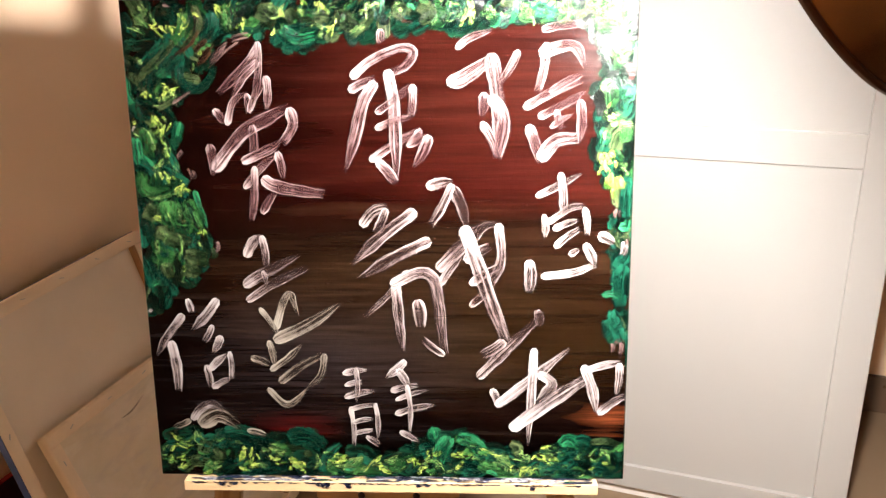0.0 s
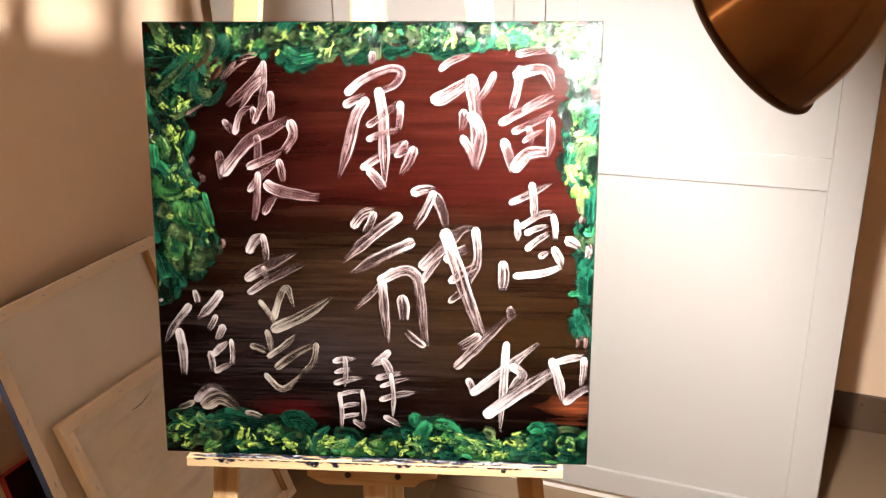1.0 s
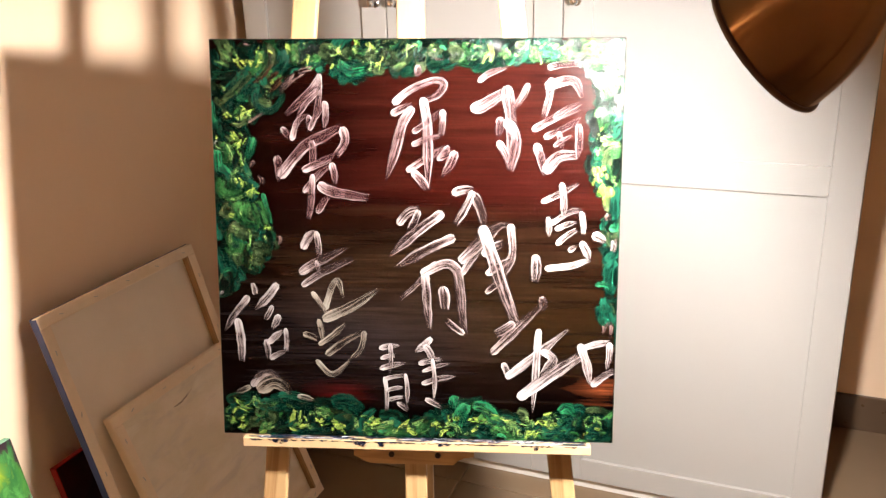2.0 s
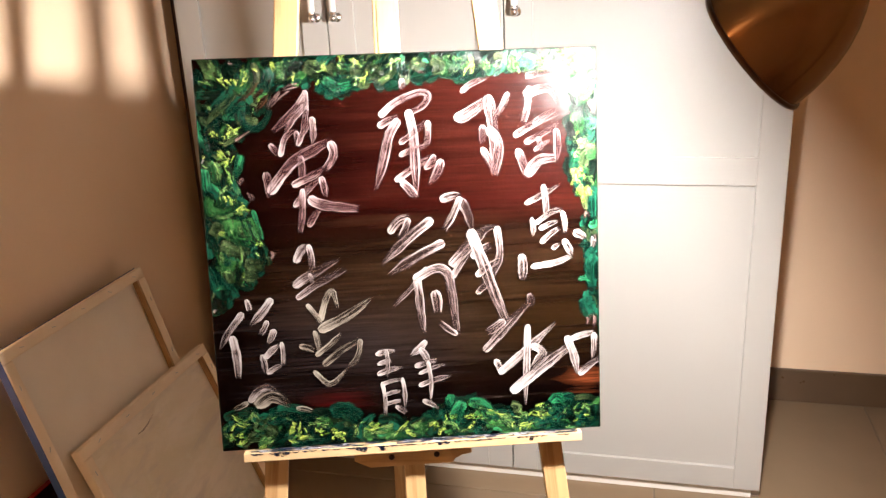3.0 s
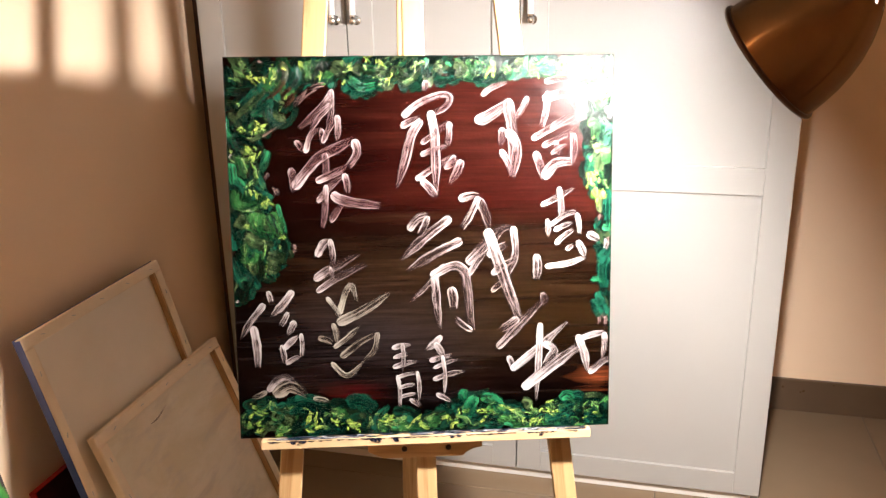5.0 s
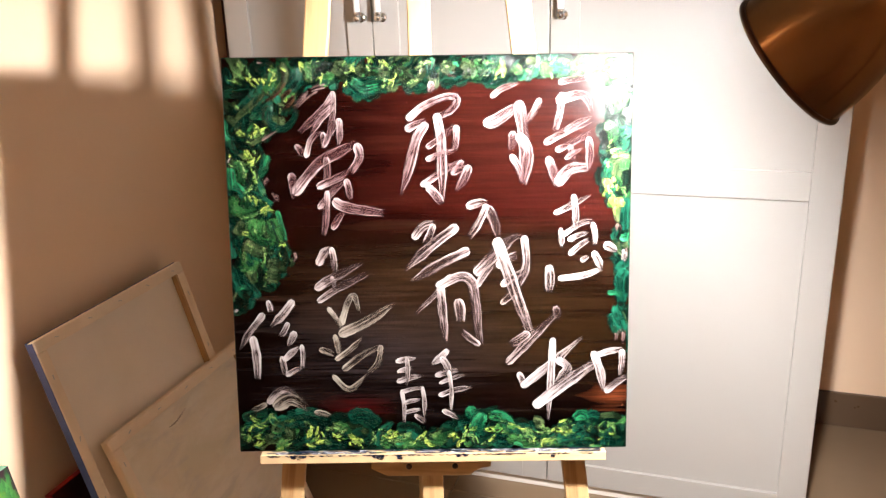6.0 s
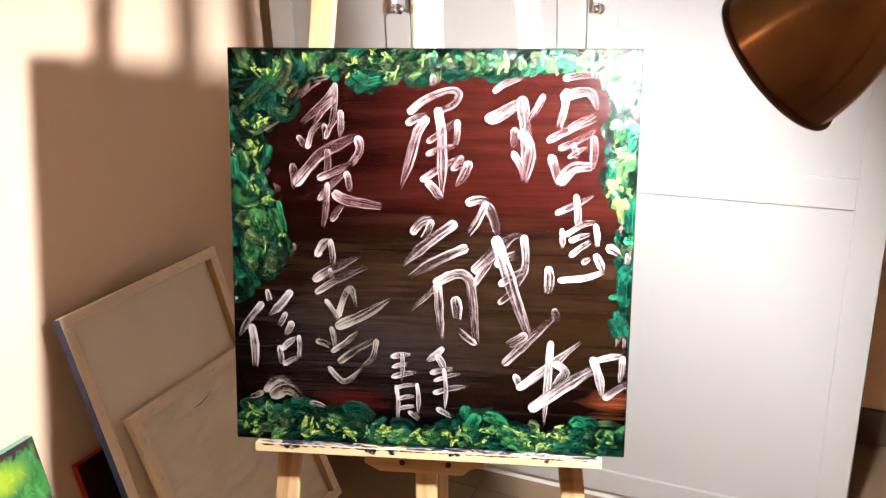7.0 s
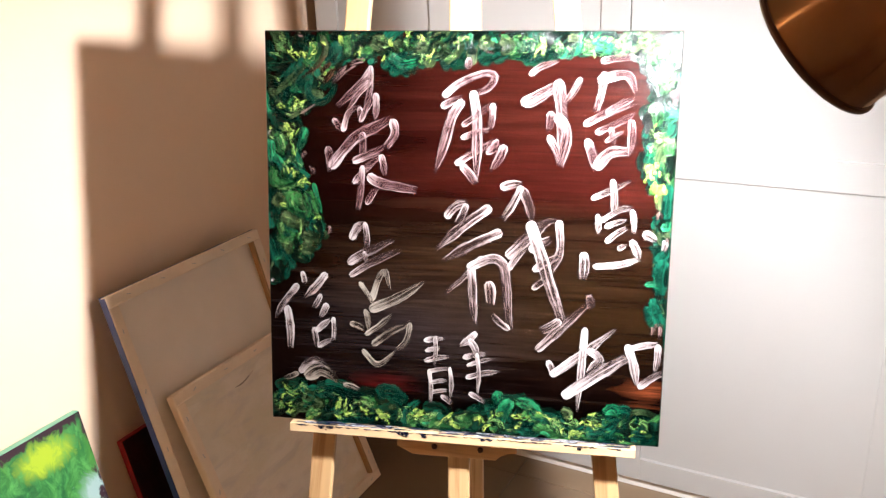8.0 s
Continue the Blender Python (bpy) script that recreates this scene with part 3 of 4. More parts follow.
written_sign("favour", "w", [
    (8, 485, 366, 512, 379, 540, 394), (9, 514, 395, 517, 340), (8, 495, 345, 497, 315),
    (8, 499, 334, 526, 352, 544, 355), (8, 543, 353, 547, 319), (8, 506, 326, 537, 338), (8, 508, 304, 538, 327),
    (13, 478, 289, 478, 248), (9, 492, 268, 531, 273, 558, 283), (11, 544, 309, 557, 282), (8, 526, 294, 538, 302),
    (13, 560, 320, 580, 309),])
written_sign("word", "d", [
    (12, 131, 293, 142, 313, 154, 320), (9, 152, 320, 156, 282), (12, 126, 256, 151, 272, 200, 297),
    (10, 129, 237, 161, 258, 208, 281), (6, 151, 276, 155, 257),])
written_sign("calm", "f", [
    (9, 163, 200, 174, 235, 184, 246, 192, 218), (7, 144, 228, 166, 192), (14, 160, 185, 209, 209, 245, 234),
    (9, 129, 163, 152, 154), (8, 153, 186, 159, 150), (8, 153, 146, 178, 164, 195, 181),
    (10, 164, 130, 192, 152, 224, 169), (8, 223, 169, 218, 141, 202, 124), (8, 148, 122, 173, 100, 203, 125),])
written_sign("trust", "w", [
    (10, 47, 220, 23, 189, 8, 164), (12, 28, 185, 33, 117), (9, 53, 240, 58, 222), (12, 92, 240, 56, 199),
    (8, 83, 206, 71, 184), (10, 93, 192, 81, 169), (9, 71, 153, 75, 122), (9, 75, 146, 99, 168),
    (7, 102, 171, 102, 134), (8, 77, 122, 103, 136), (10, 47, 78, 61, 95, 77, 100, 90, 90),])
written_sign("quiet", "d", [
    (12, 275, 331, 290, 349, 308, 355), (10, 306, 353, 292, 323), (14, 342, 350, 303, 321, 261, 283),
    (14, 359, 314, 316, 293, 270, 266), (7, 331, 276, 275, 217), (12, 315, 261, 318, 217, 323, 170),
    (13, 309, 257, 343, 273, 361, 266, 367, 239, 374, 167), (9, 374, 167, 347, 189), (15, 341, 239, 345, 203),
    (12, 355, 378, 387, 386), (10, 386, 382, 359, 332),])
written_sign("quiet", "d", [
    (13, 386, 379, 403, 329), (15, 367, 276, 419, 327, 442, 333), (11, 441, 334, 444, 289, 431, 257),
    (12, 400, 287, 431, 306), (10, 406, 258, 445, 282), (9, 369, 257, 398, 296), (16, 399, 331, 426, 253, 451, 184),
    (13, 449, 186, 420, 167), (9, 406, 230, 434, 252), (12, 415, 137, 453, 177, 489, 214), (12, 488, 226, 492, 204),])
written_sign("green", "w", [
    (8, 245, 142, 277, 147), (7, 247, 126, 270, 131), (8, 246, 110, 287, 120), (6, 262, 150, 261, 103),
    (6, 253, 98, 256, 44), (6, 253, 94, 287, 101), (6, 285, 103, 287, 53), (6, 255, 76, 283, 82),
    (6, 255, 60, 282, 66), (8, 272, 57, 289, 45), (10, 325, 160, 299, 137), (10, 314, 149, 327, 126),
    (8, 305, 119, 341, 128), (6, 311, 107, 353, 121), (8, 310, 88, 362, 101), (6, 326, 128, 328, 60),
    (8, 315, 64, 340, 50),])
written_sign("peace", "w", [
    (10, 432, 123, 442, 100), (12, 437, 100, 482, 136, 529, 177), (10, 485, 177, 482, 114, 478, 46),
    (13, 490, 144, 507, 129, 488, 105), (16, 456, 68, 496, 99, 555, 141), (12, 546, 155, 563, 92),
    (9, 550, 148, 591, 158), (9, 590, 158, 587, 115), (10, 565, 90, 599, 115),])


# loose marks of the same brush
written_sign("mark", "f", [(20, 56, 71, 83, 86, 111, 67), (8, 118, 64, 143, 57), (8, 45, 78, 21, 68)])


def leaf_band(spots, tones, size, lift):
    """Dabs of green paint at the spots (x, z, turn), one mesh for each colour."""
    made = {tone: paint_mesh() for tone in tones}
    for x, z, turn in spots:
        tone = rng.choices(list(tones), list(tones.values()))[0]
        long, wide = size
        long, wide = long * rng.uniform(0.6, 1.3), wide * rng.uniform(0.6, 1.3)
        a = turn + rng.uniform(-0.8, 0.8)
        d = Vector((math.cos(a), math.sin(a))) * long / 2
        c = Vector((x, z))
        pts = [c - d, c + Vector((-d.y, d.x)) * rng.uniform(-0.6, 0.6), c + d]
        stroke(made[tone], pts, wide, lift + 0.00018 * rng.random(), rng, 0.0001, (0.6, 0.4))
    for tone, b in made.items():
        if len(b.verts):
            part("leaf_paint", b, LEAF[tone], picture, "dabs of green paint")["kind"] = "stuff"
        else:
            b.free()


def between(v, *stops):
    return float(np.interp(v, [a for a, b in stops], [b for a, b in stops]))


def left_spot():
    z = rng.uniform(0.232, 0.592)
    wide = between(z, (0.23, 0.014), (0.26, 0.032), (0.272, 0.066), (0.30, 0.086), (0.33, 0.080), (0.37, 0.064), (0.42, 0.048), (0.49, 0.058), (0.52, 0.090), (0.556, 0.110), (0.60, 0.150))
    return 0.004 + (wide - 0.012) * rng.random() ** 0.8, z, 1.9


def top_spot():
    x = rng.uniform(0.10, 0.592)
    deep = 0.6 - between(x, (0.10, 0.545), (0.163, 0.563), (0.20, 0.548), (0.23, 0.553), (0.275, 0.558), (0.31, 0.566), (0.38, 0.561), (0.44, 0.571), (0.52, 0.570), (0.60, 0.545))
    return x, 0.596 - (deep - 0.009) * rng.random() ** 0.8, 0.6


def right_spot():
    z = rng.uniform(0.39, 0.59)
    wide = 0.6 - between(z, (0.37, 0.575), (0.41, 0.557), (0.50, 0.555), (0.60, 0.55))
    return 0.596 - (wide - 0.008) * rng.random(), z, 1.5


def bottom_spot():
    x = rng.uniform(0.006, 0.594)
    deep = between(x, (0.0, 0.062), (0.10, 0.060), (0.195, 0.056), (0.227, 0.034), (0.32, 0.030), (0.345, 0.050), (0.36, 0.058), (0.40, 0.058), (0.435, 0.042), (0.48, 0.038), (0.53, 0.056), (0.60, 0.046))
    return x, 0.005 + (deep - 0.010) * rng.random() ** 0.9, 0.3


def strand(line, shift, a, b):
    """A stretch of a line, moved sideways."""
    n = len(line)
    lo = min(int(a * (n - 1)), n - 2)
    hi = min(max(int(b * (n - 1)), lo + 1), n - 1)
    d = (line[hi] - line[lo]).normalized()
    side = Vector((-d.y, d.x)) * shift
    return [line[lo] + side, line[(lo + hi) // 2] + side, line[hi] + side]


def leaf_marks(rows):
    """Touches of the brush among the leaves: a colour, a width and the points of the pull, in millimetres."""
    for tone, wide, *pts in rows:
        bm = paint_mesh()
        line = smooth_line([Vector((pts[i] / 1000, pts[i + 1] / 1000)) for i in range(0, len(pts), 2)], 0.001)
        wide, lift = wide / 1000, 0.0004 + 0.0000018 * len(picture.children)
        if tone in "YP":
            # crumbs of pale paint, dabbed along the pull
            for k in range(5 + int(wide * 900)):
                a = rng.uniform(0, 0.75)
                piece = strand(line, rng.gauss(0, 0.33) * wide, a, a + rng.uniform(0.15, 0.5))
                turn = Vector((rng.gauss(0, 0.0018), rng.gauss(0, 0.0018)))
                piece[1] += turn
                piece[2] += turn * 1.5
                stroke(bm, piece, max(0.0028, wide * rng.uniform(0.25, 0.6)), lift + 0.000012 * k, rng, 0.0002, (0.7, 0.35))
        else:
            if tone in "DTEGO":
                stroke(bm, strand(line, 0, 0, 1) if len(pts) < 7 else line[::6], wide * 1.25, lift, rng, 0.0001, (0.7, 0.35))
            for k in range(3 + int(wide * 160)):
                a = rng.uniform(0, 0.35)
                piece = strand(line, rng.uniform(-0.5, 0.5) * wide, a, a + rng.uniform(0.4, 0.64))
                stroke(bm, piece, max(0.003, wide * rng.uniform(0.22, 0.55)), lift + 0.00001 * (k + 1), rng, 0.0002, (0.7, 0.35))
        part("leaf_stroke", bm, LEAF[tone], picture)


for spot, n in ((left_spot, 1.5), (top_spot, 1.2), (right_spot, 0.4), (bottom_spot, 1.0)):
    leaf_band([spot() for _ in range(int(130 * n))], {"D": 8, "T": 2}, (0.036, 0.022), 0.0)
    leaf_band([spot() for _ in range(int(60 * n))], {"D": 3, "T": 3, "G": 1.5, "O": 2.0, "E": 0.5}, (0.040, 0.016), 0.0002)
leaf_band([(rng.uniform(0.578, 0.595), rng.uniform(0.20, 0.37), 1.5) for _ in range(36)], {"T": 4, "D": 1, "O": 1}, (0.034, 0.017), 0.0002)
# upper part beside the writing
leaf_marks([
    ("T", 15, 57, 556, 41, 538, 17, 519), ("T", 17, 71, 541, 47, 519, 23, 501), ("D", 12, 2, 549, 22, 547, 53, 554),
    ("G", 11, 77, 585, 73, 563, 60, 549), ("O", 8, 88, 592, 94, 570, 81, 552, 68, 540), ("B", 8, 90, 588, 92, 567, 75, 545, 56, 536),
    ("P", 6, 7, 588, 24, 578, 35, 567), ("P", 5, 8, 570, 23, 567, 38, 560), ("P", 6, 21, 596, 36, 585, 46, 570),
    ("Y", 7, 35, 569, 46, 567, 53, 560), ("Y", 5, 52, 569, 61, 567, 65, 562), ("Y", 4, 70, 585, 77, 576, 78, 569),
    ("Y", 3, 66, 558, 77, 570, 78, 575), ("O", 9, 61, 552, 44, 534, 24, 516, 12, 505)])
# corner swirls
leaf_marks([
    ("T", 15, 111, 585, 107, 563, 91, 545), ("D", 15, 145, 593, 141, 581, 137, 563), ("G", 15, 123, 592, 130, 578, 125, 560),
    ("P", 5, 121, 592, 130, 574, 128, 562), ("Y", 4, 112, 592, 120, 583, 122, 576), ("Y", 5, 140, 588, 145, 576, 142, 563),
    ("B", 14, 110, 552, 96, 541, 82, 527), ("B", 11, 111, 543, 100, 531, 84, 518), ("T", 9, 71, 534, 66, 512, 77, 497, 92, 499, 104, 512, 109, 527),
    ("M", 8, 140, 555, 121, 543, 109, 531, 93, 514), ("M", 6, 157, 559, 133, 554, 113, 541), ("M", 5, 64, 479, 53, 482, 69, 490, 89, 505),
    ("M", 5, 53, 594, 59, 593, 63, 591)])
# middle of the side band
leaf_marks([
    ("E", 9, 39, 512, 51, 516, 58, 512), ("G", 8, 34, 490, 43, 505, 41, 512), ("Y", 6, 21, 497, 28, 490, 31, 484),
    ("Y", 5, 31, 484, 50, 490, 63, 499), ("Y", 5, 43, 505, 48, 499, 46, 493), ("P", 6, 30, 479, 49, 485, 65, 494),
    ("O", 6, 37, 473, 53, 481, 65, 488), ("D", 18, 5, 482, 9, 463, 17, 456), ("Y", 9, 50, 462, 42, 452, 35, 441),
    ("Y", 6, 27, 466, 35, 456, 37, 445), ("E", 11, 63, 459, 57, 441, 52, 424), ("W", 6, 4, 452, 9, 448),
    ("G", 12, 16, 452, 19, 433, 26, 414), ("P", 5, 18, 454, 27, 437, 28, 418), ("P", 6, 30, 449, 43, 436, 46, 415)])
# lower swirls of the side band
leaf_marks([
    ("E", 12, 6, 441, 7, 422, 7, 407), ("Y", 4, 37, 441, 42, 430, 46, 415), ("M", 9, 56, 422, 62, 413),
    ("M", 11, 66, 403, 71, 394, 67, 384), ("G", 14, 13, 399, 7, 384, 20, 372, 40, 375, 60, 392), ("P", 6, 43, 418, 30, 403, 32, 388),
    ("Y", 6, 35, 401, 42, 393, 38, 382), ("P", 5, 54, 409, 49, 399), ("P", 4, 4, 380, 19, 368, 43, 372, 59, 380),
    ("G", 23, 43, 365, 38, 341, 45, 330), ("G", 18, 63, 365, 71, 342, 80, 322), ("E", 6, 73, 377, 79, 354, 86, 330),
    ("D", 11, 58, 361, 74, 336, 75, 326), ("Y", 5, 49, 375, 57, 378, 64, 373), ("Y", 4, 60, 386, 57, 378, 55, 370)])
# foot of the side band
leaf_marks([
    ("O", 20, 11, 356, 22, 349, 30, 353), ("O", 18, 21, 329, 44, 314, 68, 314), ("O", 20, 55, 298, 75, 291, 84, 291),
    ("O", 15, 51, 282, 62, 276, 76, 276), ("O", 14, 31, 286, 32, 274, 35, 266), ("Y", 4, 20, 343, 31, 343),
    ("Y", 5, 78, 329, 82, 319), ("P", 5, 27, 328, 33, 318, 31, 307), ("P", 4, 24, 314, 19, 290, 20, 275),
    ("P", 3, 49, 322, 53, 306, 49, 289), ("O", 6, 90, 305, 94, 297, 88, 291), ("M", 5, 92, 321, 97, 307, 92, 293),
    ("P", 3, 25, 288, 31, 280), ("D", 20, 13, 258, 18, 250, 25, 259), ("E", 6, 9, 256, 17, 261, 27, 258)])
# foot of the side band, below
leaf_marks([
    ("D", 17, 8, 243, 13, 233), ("W", 5, 4, 222, 12, 228)])
# lower edge, first third
leaf_marks([
    ("T", 23, 72, 50, 105, 56, 137, 44, 161, 27), ("T", 20, 170, 53, 195, 58, 217, 41), ("D", 12, 6, 54, 31, 63, 47, 61),
    ("P", 9, 52, 63, 49, 51, 59, 46), ("P", 5, 72, 47, 86, 51), ("Y", 5, 16, 60, 24, 50, 38, 44, 48, 49),
    ("Y", 4, 12, 28, 25, 23, 42, 27), ("Y", 5, 18, 12, 28, 11, 41, 21), ("O", 12, 71, 38, 83, 31, 75, 22, 67, 30),
    ("P", 5, 63, 12, 80, 13), ("Y", 8, 109, 44, 112, 32, 108, 19), ("Y", 7, 122, 43, 121, 28, 113, 14),
    ("Y", 5, 102, 13, 111, 11, 128, 15), ("D", 8, 139, 41, 133, 24, 125, 11), ("D", 9, 95, 44, 95, 25)])
# lower edge, second third
leaf_marks([
    ("P", 11, 141, 46, 153, 37, 165, 28), ("Y", 9, 145, 32, 153, 24, 163, 29), ("Y", 11, 169, 25, 177, 19, 183, 12),
    ("Y", 6, 182, 15, 189, 8, 192, 4), ("O", 9, 190, 34, 202, 31), ("P", 8, 206, 31, 211, 22, 206, 13),
    ("G", 9, 218, 10, 235, 15, 251, 10), ("Y", 9, 220, 26, 235, 25, 248, 28), ("P", 9, 230, 14, 247, 17, 267, 23),
    ("Y", 6, 271, 11, 283, 20, 293, 25), ("G", 11, 251, 9, 271, 10, 291, 7), ("P", 8, 291, 20, 304, 26, 317, 22),
    ("Y", 5, 283, 15, 296, 12), ("G", 9, 299, 11, 324, 15), ("Y", 5, 324, 21, 332, 28, 328, 17)])
# green mound on the lower edge
leaf_marks([
    ("T", 18, 341, 34, 352, 40, 360, 36), ("E", 14, 360, 71, 360, 57, 365, 48), ("E", 18, 380, 58, 369, 41, 364, 19),
    ("E", 17, 389, 58, 410, 50, 424, 37), ("G", 11, 384, 56, 404, 49, 412, 32), ("D", 5, 375, 49, 380, 47),
    ("P", 9, 344, 27, 360, 23, 364, 9), ("Y", 5, 343, 22, 357, 32), ("T", 21, 388, 18, 412, 11, 428, 16),
    ("Y", 6, 373, 31, 388, 33, 401, 31), ("G", 15, 412, 24, 436, 13, 460, 9), ("P", 12, 436, 30, 448, 22, 452, 12),
    ("Y", 5, 416, 42, 432, 34, 448, 32), ("P", 8, 437, 35, 453, 26, 469, 23), ("O", 12, 455, 48, 467, 44, 459, 35)])
# lower edge, last third
leaf_marks([
    ("P", 11, 469, 40, 475, 32, 480, 26), ("Y", 7, 467, 13, 479, 11, 488, 7), ("Y", 5, 476, 5, 488, 15),
    ("D", 9, 487, 39, 489, 27), ("T", 18, 491, 15, 515, 16, 531, 12), ("T", 26, 521, 23, 534, 34, 544, 24),
    ("E", 15, 518, 48, 529, 55, 542, 45), ("G", 6, 518, 28, 534, 44, 553, 38), ("P", 6, 502, 46, 506, 37, 499, 32),
    ("Y", 5, 486, 32, 503, 30, 512, 25), ("Y", 3, 495, 41, 507, 45), ("O", 9, 557, 51, 576, 54, 592, 48),
    ("T", 21, 558, 18, 578, 14, 591, 26), ("P", 5, 550, 29, 565, 42, 581, 35, 586, 22), ("D", 14, 586, 40, 593, 19)])
# upper edge, first part
leaf_marks([
    ("D", 17, 149, 593, 146, 576), ("O", 18, 162, 585, 179, 578, 171, 566), ("P", 6, 175, 592, 186, 585),
    ("O", 15, 198, 586, 208, 570), ("P", 7, 186, 580, 195, 589), ("Y", 7, 186, 583, 196, 580),
    ("T", 21, 186, 563, 200, 553, 220, 552), ("E", 12, 189, 566, 208, 552, 230, 556), ("P", 6, 209, 588, 220, 577),
    ("Y", 7, 213, 597, 223, 595), ("O", 15, 229, 577, 247, 575), ("Y", 9, 233, 592, 238, 588, 241, 583),
    ("P", 6, 227, 570, 238, 563, 234, 552), ("Y", 3, 253, 570, 241, 555), ("O", 17, 257, 585, 268, 570, 282, 563)])
# upper edge, second part
leaf_marks([
    ("P", 5, 268, 559, 279, 562, 287, 567), ("P", 11, 290, 595, 294, 580), ("T", 11, 301, 595, 305, 577, 309, 566),
    ("E", 7, 306, 597, 305, 577), ("D", 9, 313, 577, 309, 566), ("O", 17, 319, 584, 334, 580, 327, 571),
    ("P", 8, 323, 592, 327, 580), ("B", 7, 330, 570, 346, 572), ("O", 17, 349, 588, 362, 580, 352, 566),
    ("G", 17, 367, 588, 375, 574, 363, 562), ("T", 14, 384, 591, 393, 577, 382, 562), ("P", 5, 381, 595, 396, 584, 392, 566),
    ("Y", 10, 408, 593, 407, 580, 403, 566), ("P", 11, 429, 589, 425, 577, 436, 570), ("O", 11, 443, 590, 459, 588)])
# upper edge, last part
leaf_marks([
    ("P", 11, 468, 591, 476, 577, 469, 566), ("E", 15, 483, 581, 497, 577, 506, 574), ("T", 11, 481, 570, 491, 570),
    ("P", 15, 508, 588, 519, 577, 527, 570), ("P", 14, 532, 591, 550, 584, 566, 588), ("P", 20, 551, 574, 572, 577, 589, 583),
    ("G", 14, 551, 560, 569, 562, 587, 556), ("P", 17, 573, 539, 581, 532, 592, 528), ("G", 11, 566, 549, 581, 528, 577, 512),
    ("T", 8, 592, 539, 592, 520), ("G", 15, 560, 500, 572, 485, 570, 467), ("E", 18, 592, 494, 588, 485, 583, 477)])
# far side band
leaf_marks([
    ("P", 18, 563, 459, 577, 456, 589, 460), ("E", 11, 559, 445, 566, 437, 563, 426), ("G", 14, 588, 449, 588, 431, 595, 438),
    ("Y", 15, 565, 420, 568, 403, 572, 393), ("Y", 18, 580, 392, 576, 375, 580, 367), ("G", 5, 575, 411, 576, 420, 584, 413, 582, 401),
    ("P", 9, 591, 405, 582, 398), ("T", 12, 593, 390, 591, 361, 592, 338), ("E", 10, 584, 330, 592, 327, 595, 338),
    ("M", 8, 579, 351, 582, 336), ("W", 11, 590, 315, 590, 304, 586, 291), ("M", 6, 593, 315, 595, 298),
    ("T", 17, 591, 283, 587, 261, 589, 230), ("E", 8, 566, 244, 581, 246, 592, 237), ("T", 15, 578, 226, 586, 206, 592, 214)])
# far side band, below
leaf_marks([
    ("T", 10, 571, 214, 572, 189), ("M", 15, 577, 176, 587, 183, 584, 160), ("T", 5, 597, 199, 598, 151)])
for spot, n in ((left_spot, 22), (top_spot, 60), (right_spot, 10), (bottom_spot, 60)):
    leaf_band([spot() for _ in range(n)], {"P": 2.5, "Y": 1.0, "G": 1.5, "D": 1.0, "T": 1}, (0.009, 0.004), 0.0010)
leaf_band([bottom_spot() for _ in range(70)], {"G": 3, "P": 3, "E": 1.5, "Y": 0.7}, (0.014, 0.007), 0.0009)

# paint that ran onto the ledge
WHITE_SPOTS = brush_paint("white_spilt_paint", (0.55, 0.54, 0.55), (0.32, 0.31, 0.33), (0.10, 0.10, 0.13), 0.4, 5.0, 0.1, 0.4)
for mat, count, longest in ((SPOTS, 150, 0.035), (WHITE_SPOTS, 60, 0.024), (LEAF["T"], 30, 0.020)):
    bm = paint_mesh()
    for i in range(count):
        x = rng.uniform(0.04, 0.55)
        z = -0.0145 * rng.random() ** 1.7
        long = rng.uniform(0.004, longest)
        stroke(bm, [Vector((x, z)), Vector((x + long / 2, z + rng.uniform(-0.0015, 0.0015))), Vector((min(x + long, 0.56), z))], rng.uniform(0.003, 0.007), 0.0003 * rng.random(), rng, 0.0003, low=-0.0148)
    part("spilt_paint", bm, mat, ledge, "dried spilt paint", pose(0, 0, -0.0006, -90))["kind"] = "stuff"
bm = paint_mesh()
for x, long in ((0.078, 0.022), (0.205, 0.009), (0.214, 0.006), (0.243, 0.006), (0.330, 0.020), (0.474, 0.030)):
    for k in range(9):
        z = -0.0012 - rng.random() ** 1.5 * 0.0062
        x0 = x + rng.uniform(0, long)
        run = rng.uniform(0.003, 0.009)
        stroke(bm, [Vector((x0, z)), Vector((x0 + run / 2, z - 0.002 * rng.random())), Vector((x0 + run, z + rng.uniform(-0.002, 0.001)))], rng.uniform(0.002, 0.0045), 0.0146 + 0.00002 * k, rng, 0.0003, low=-1.0)
for k in range(90):
    x0, run = rng.uniform(0.04, 0.55), rng.uniform(0.004, 0.016)
    stroke(bm, [Vector((x0, -0.0012)), Vector((x0 + run / 2, -0.0018 - 0.0015 * rng.random())), Vector((x0 + run, -0.0012))], rng.uniform(0.001, 0.0028), 0.0146, rng, 0.0002, low=-1.0)
part("spilt_paint", bm, SPOTS, ledge, "dried blue drips")["kind"] = "stuff"


# ---- canvases that lean on the west wall ----
def canvas_pose(low_x, y, lean):
    """Local x runs along the wall, y into the wall, z up the leaning canvas."""
    return Matrix.Translation((low_x, y, 0)) @ Matrix.Rotation(radians(90), 4, "Z") @ Matrix.Rotation(radians(-lean), 4, "X")


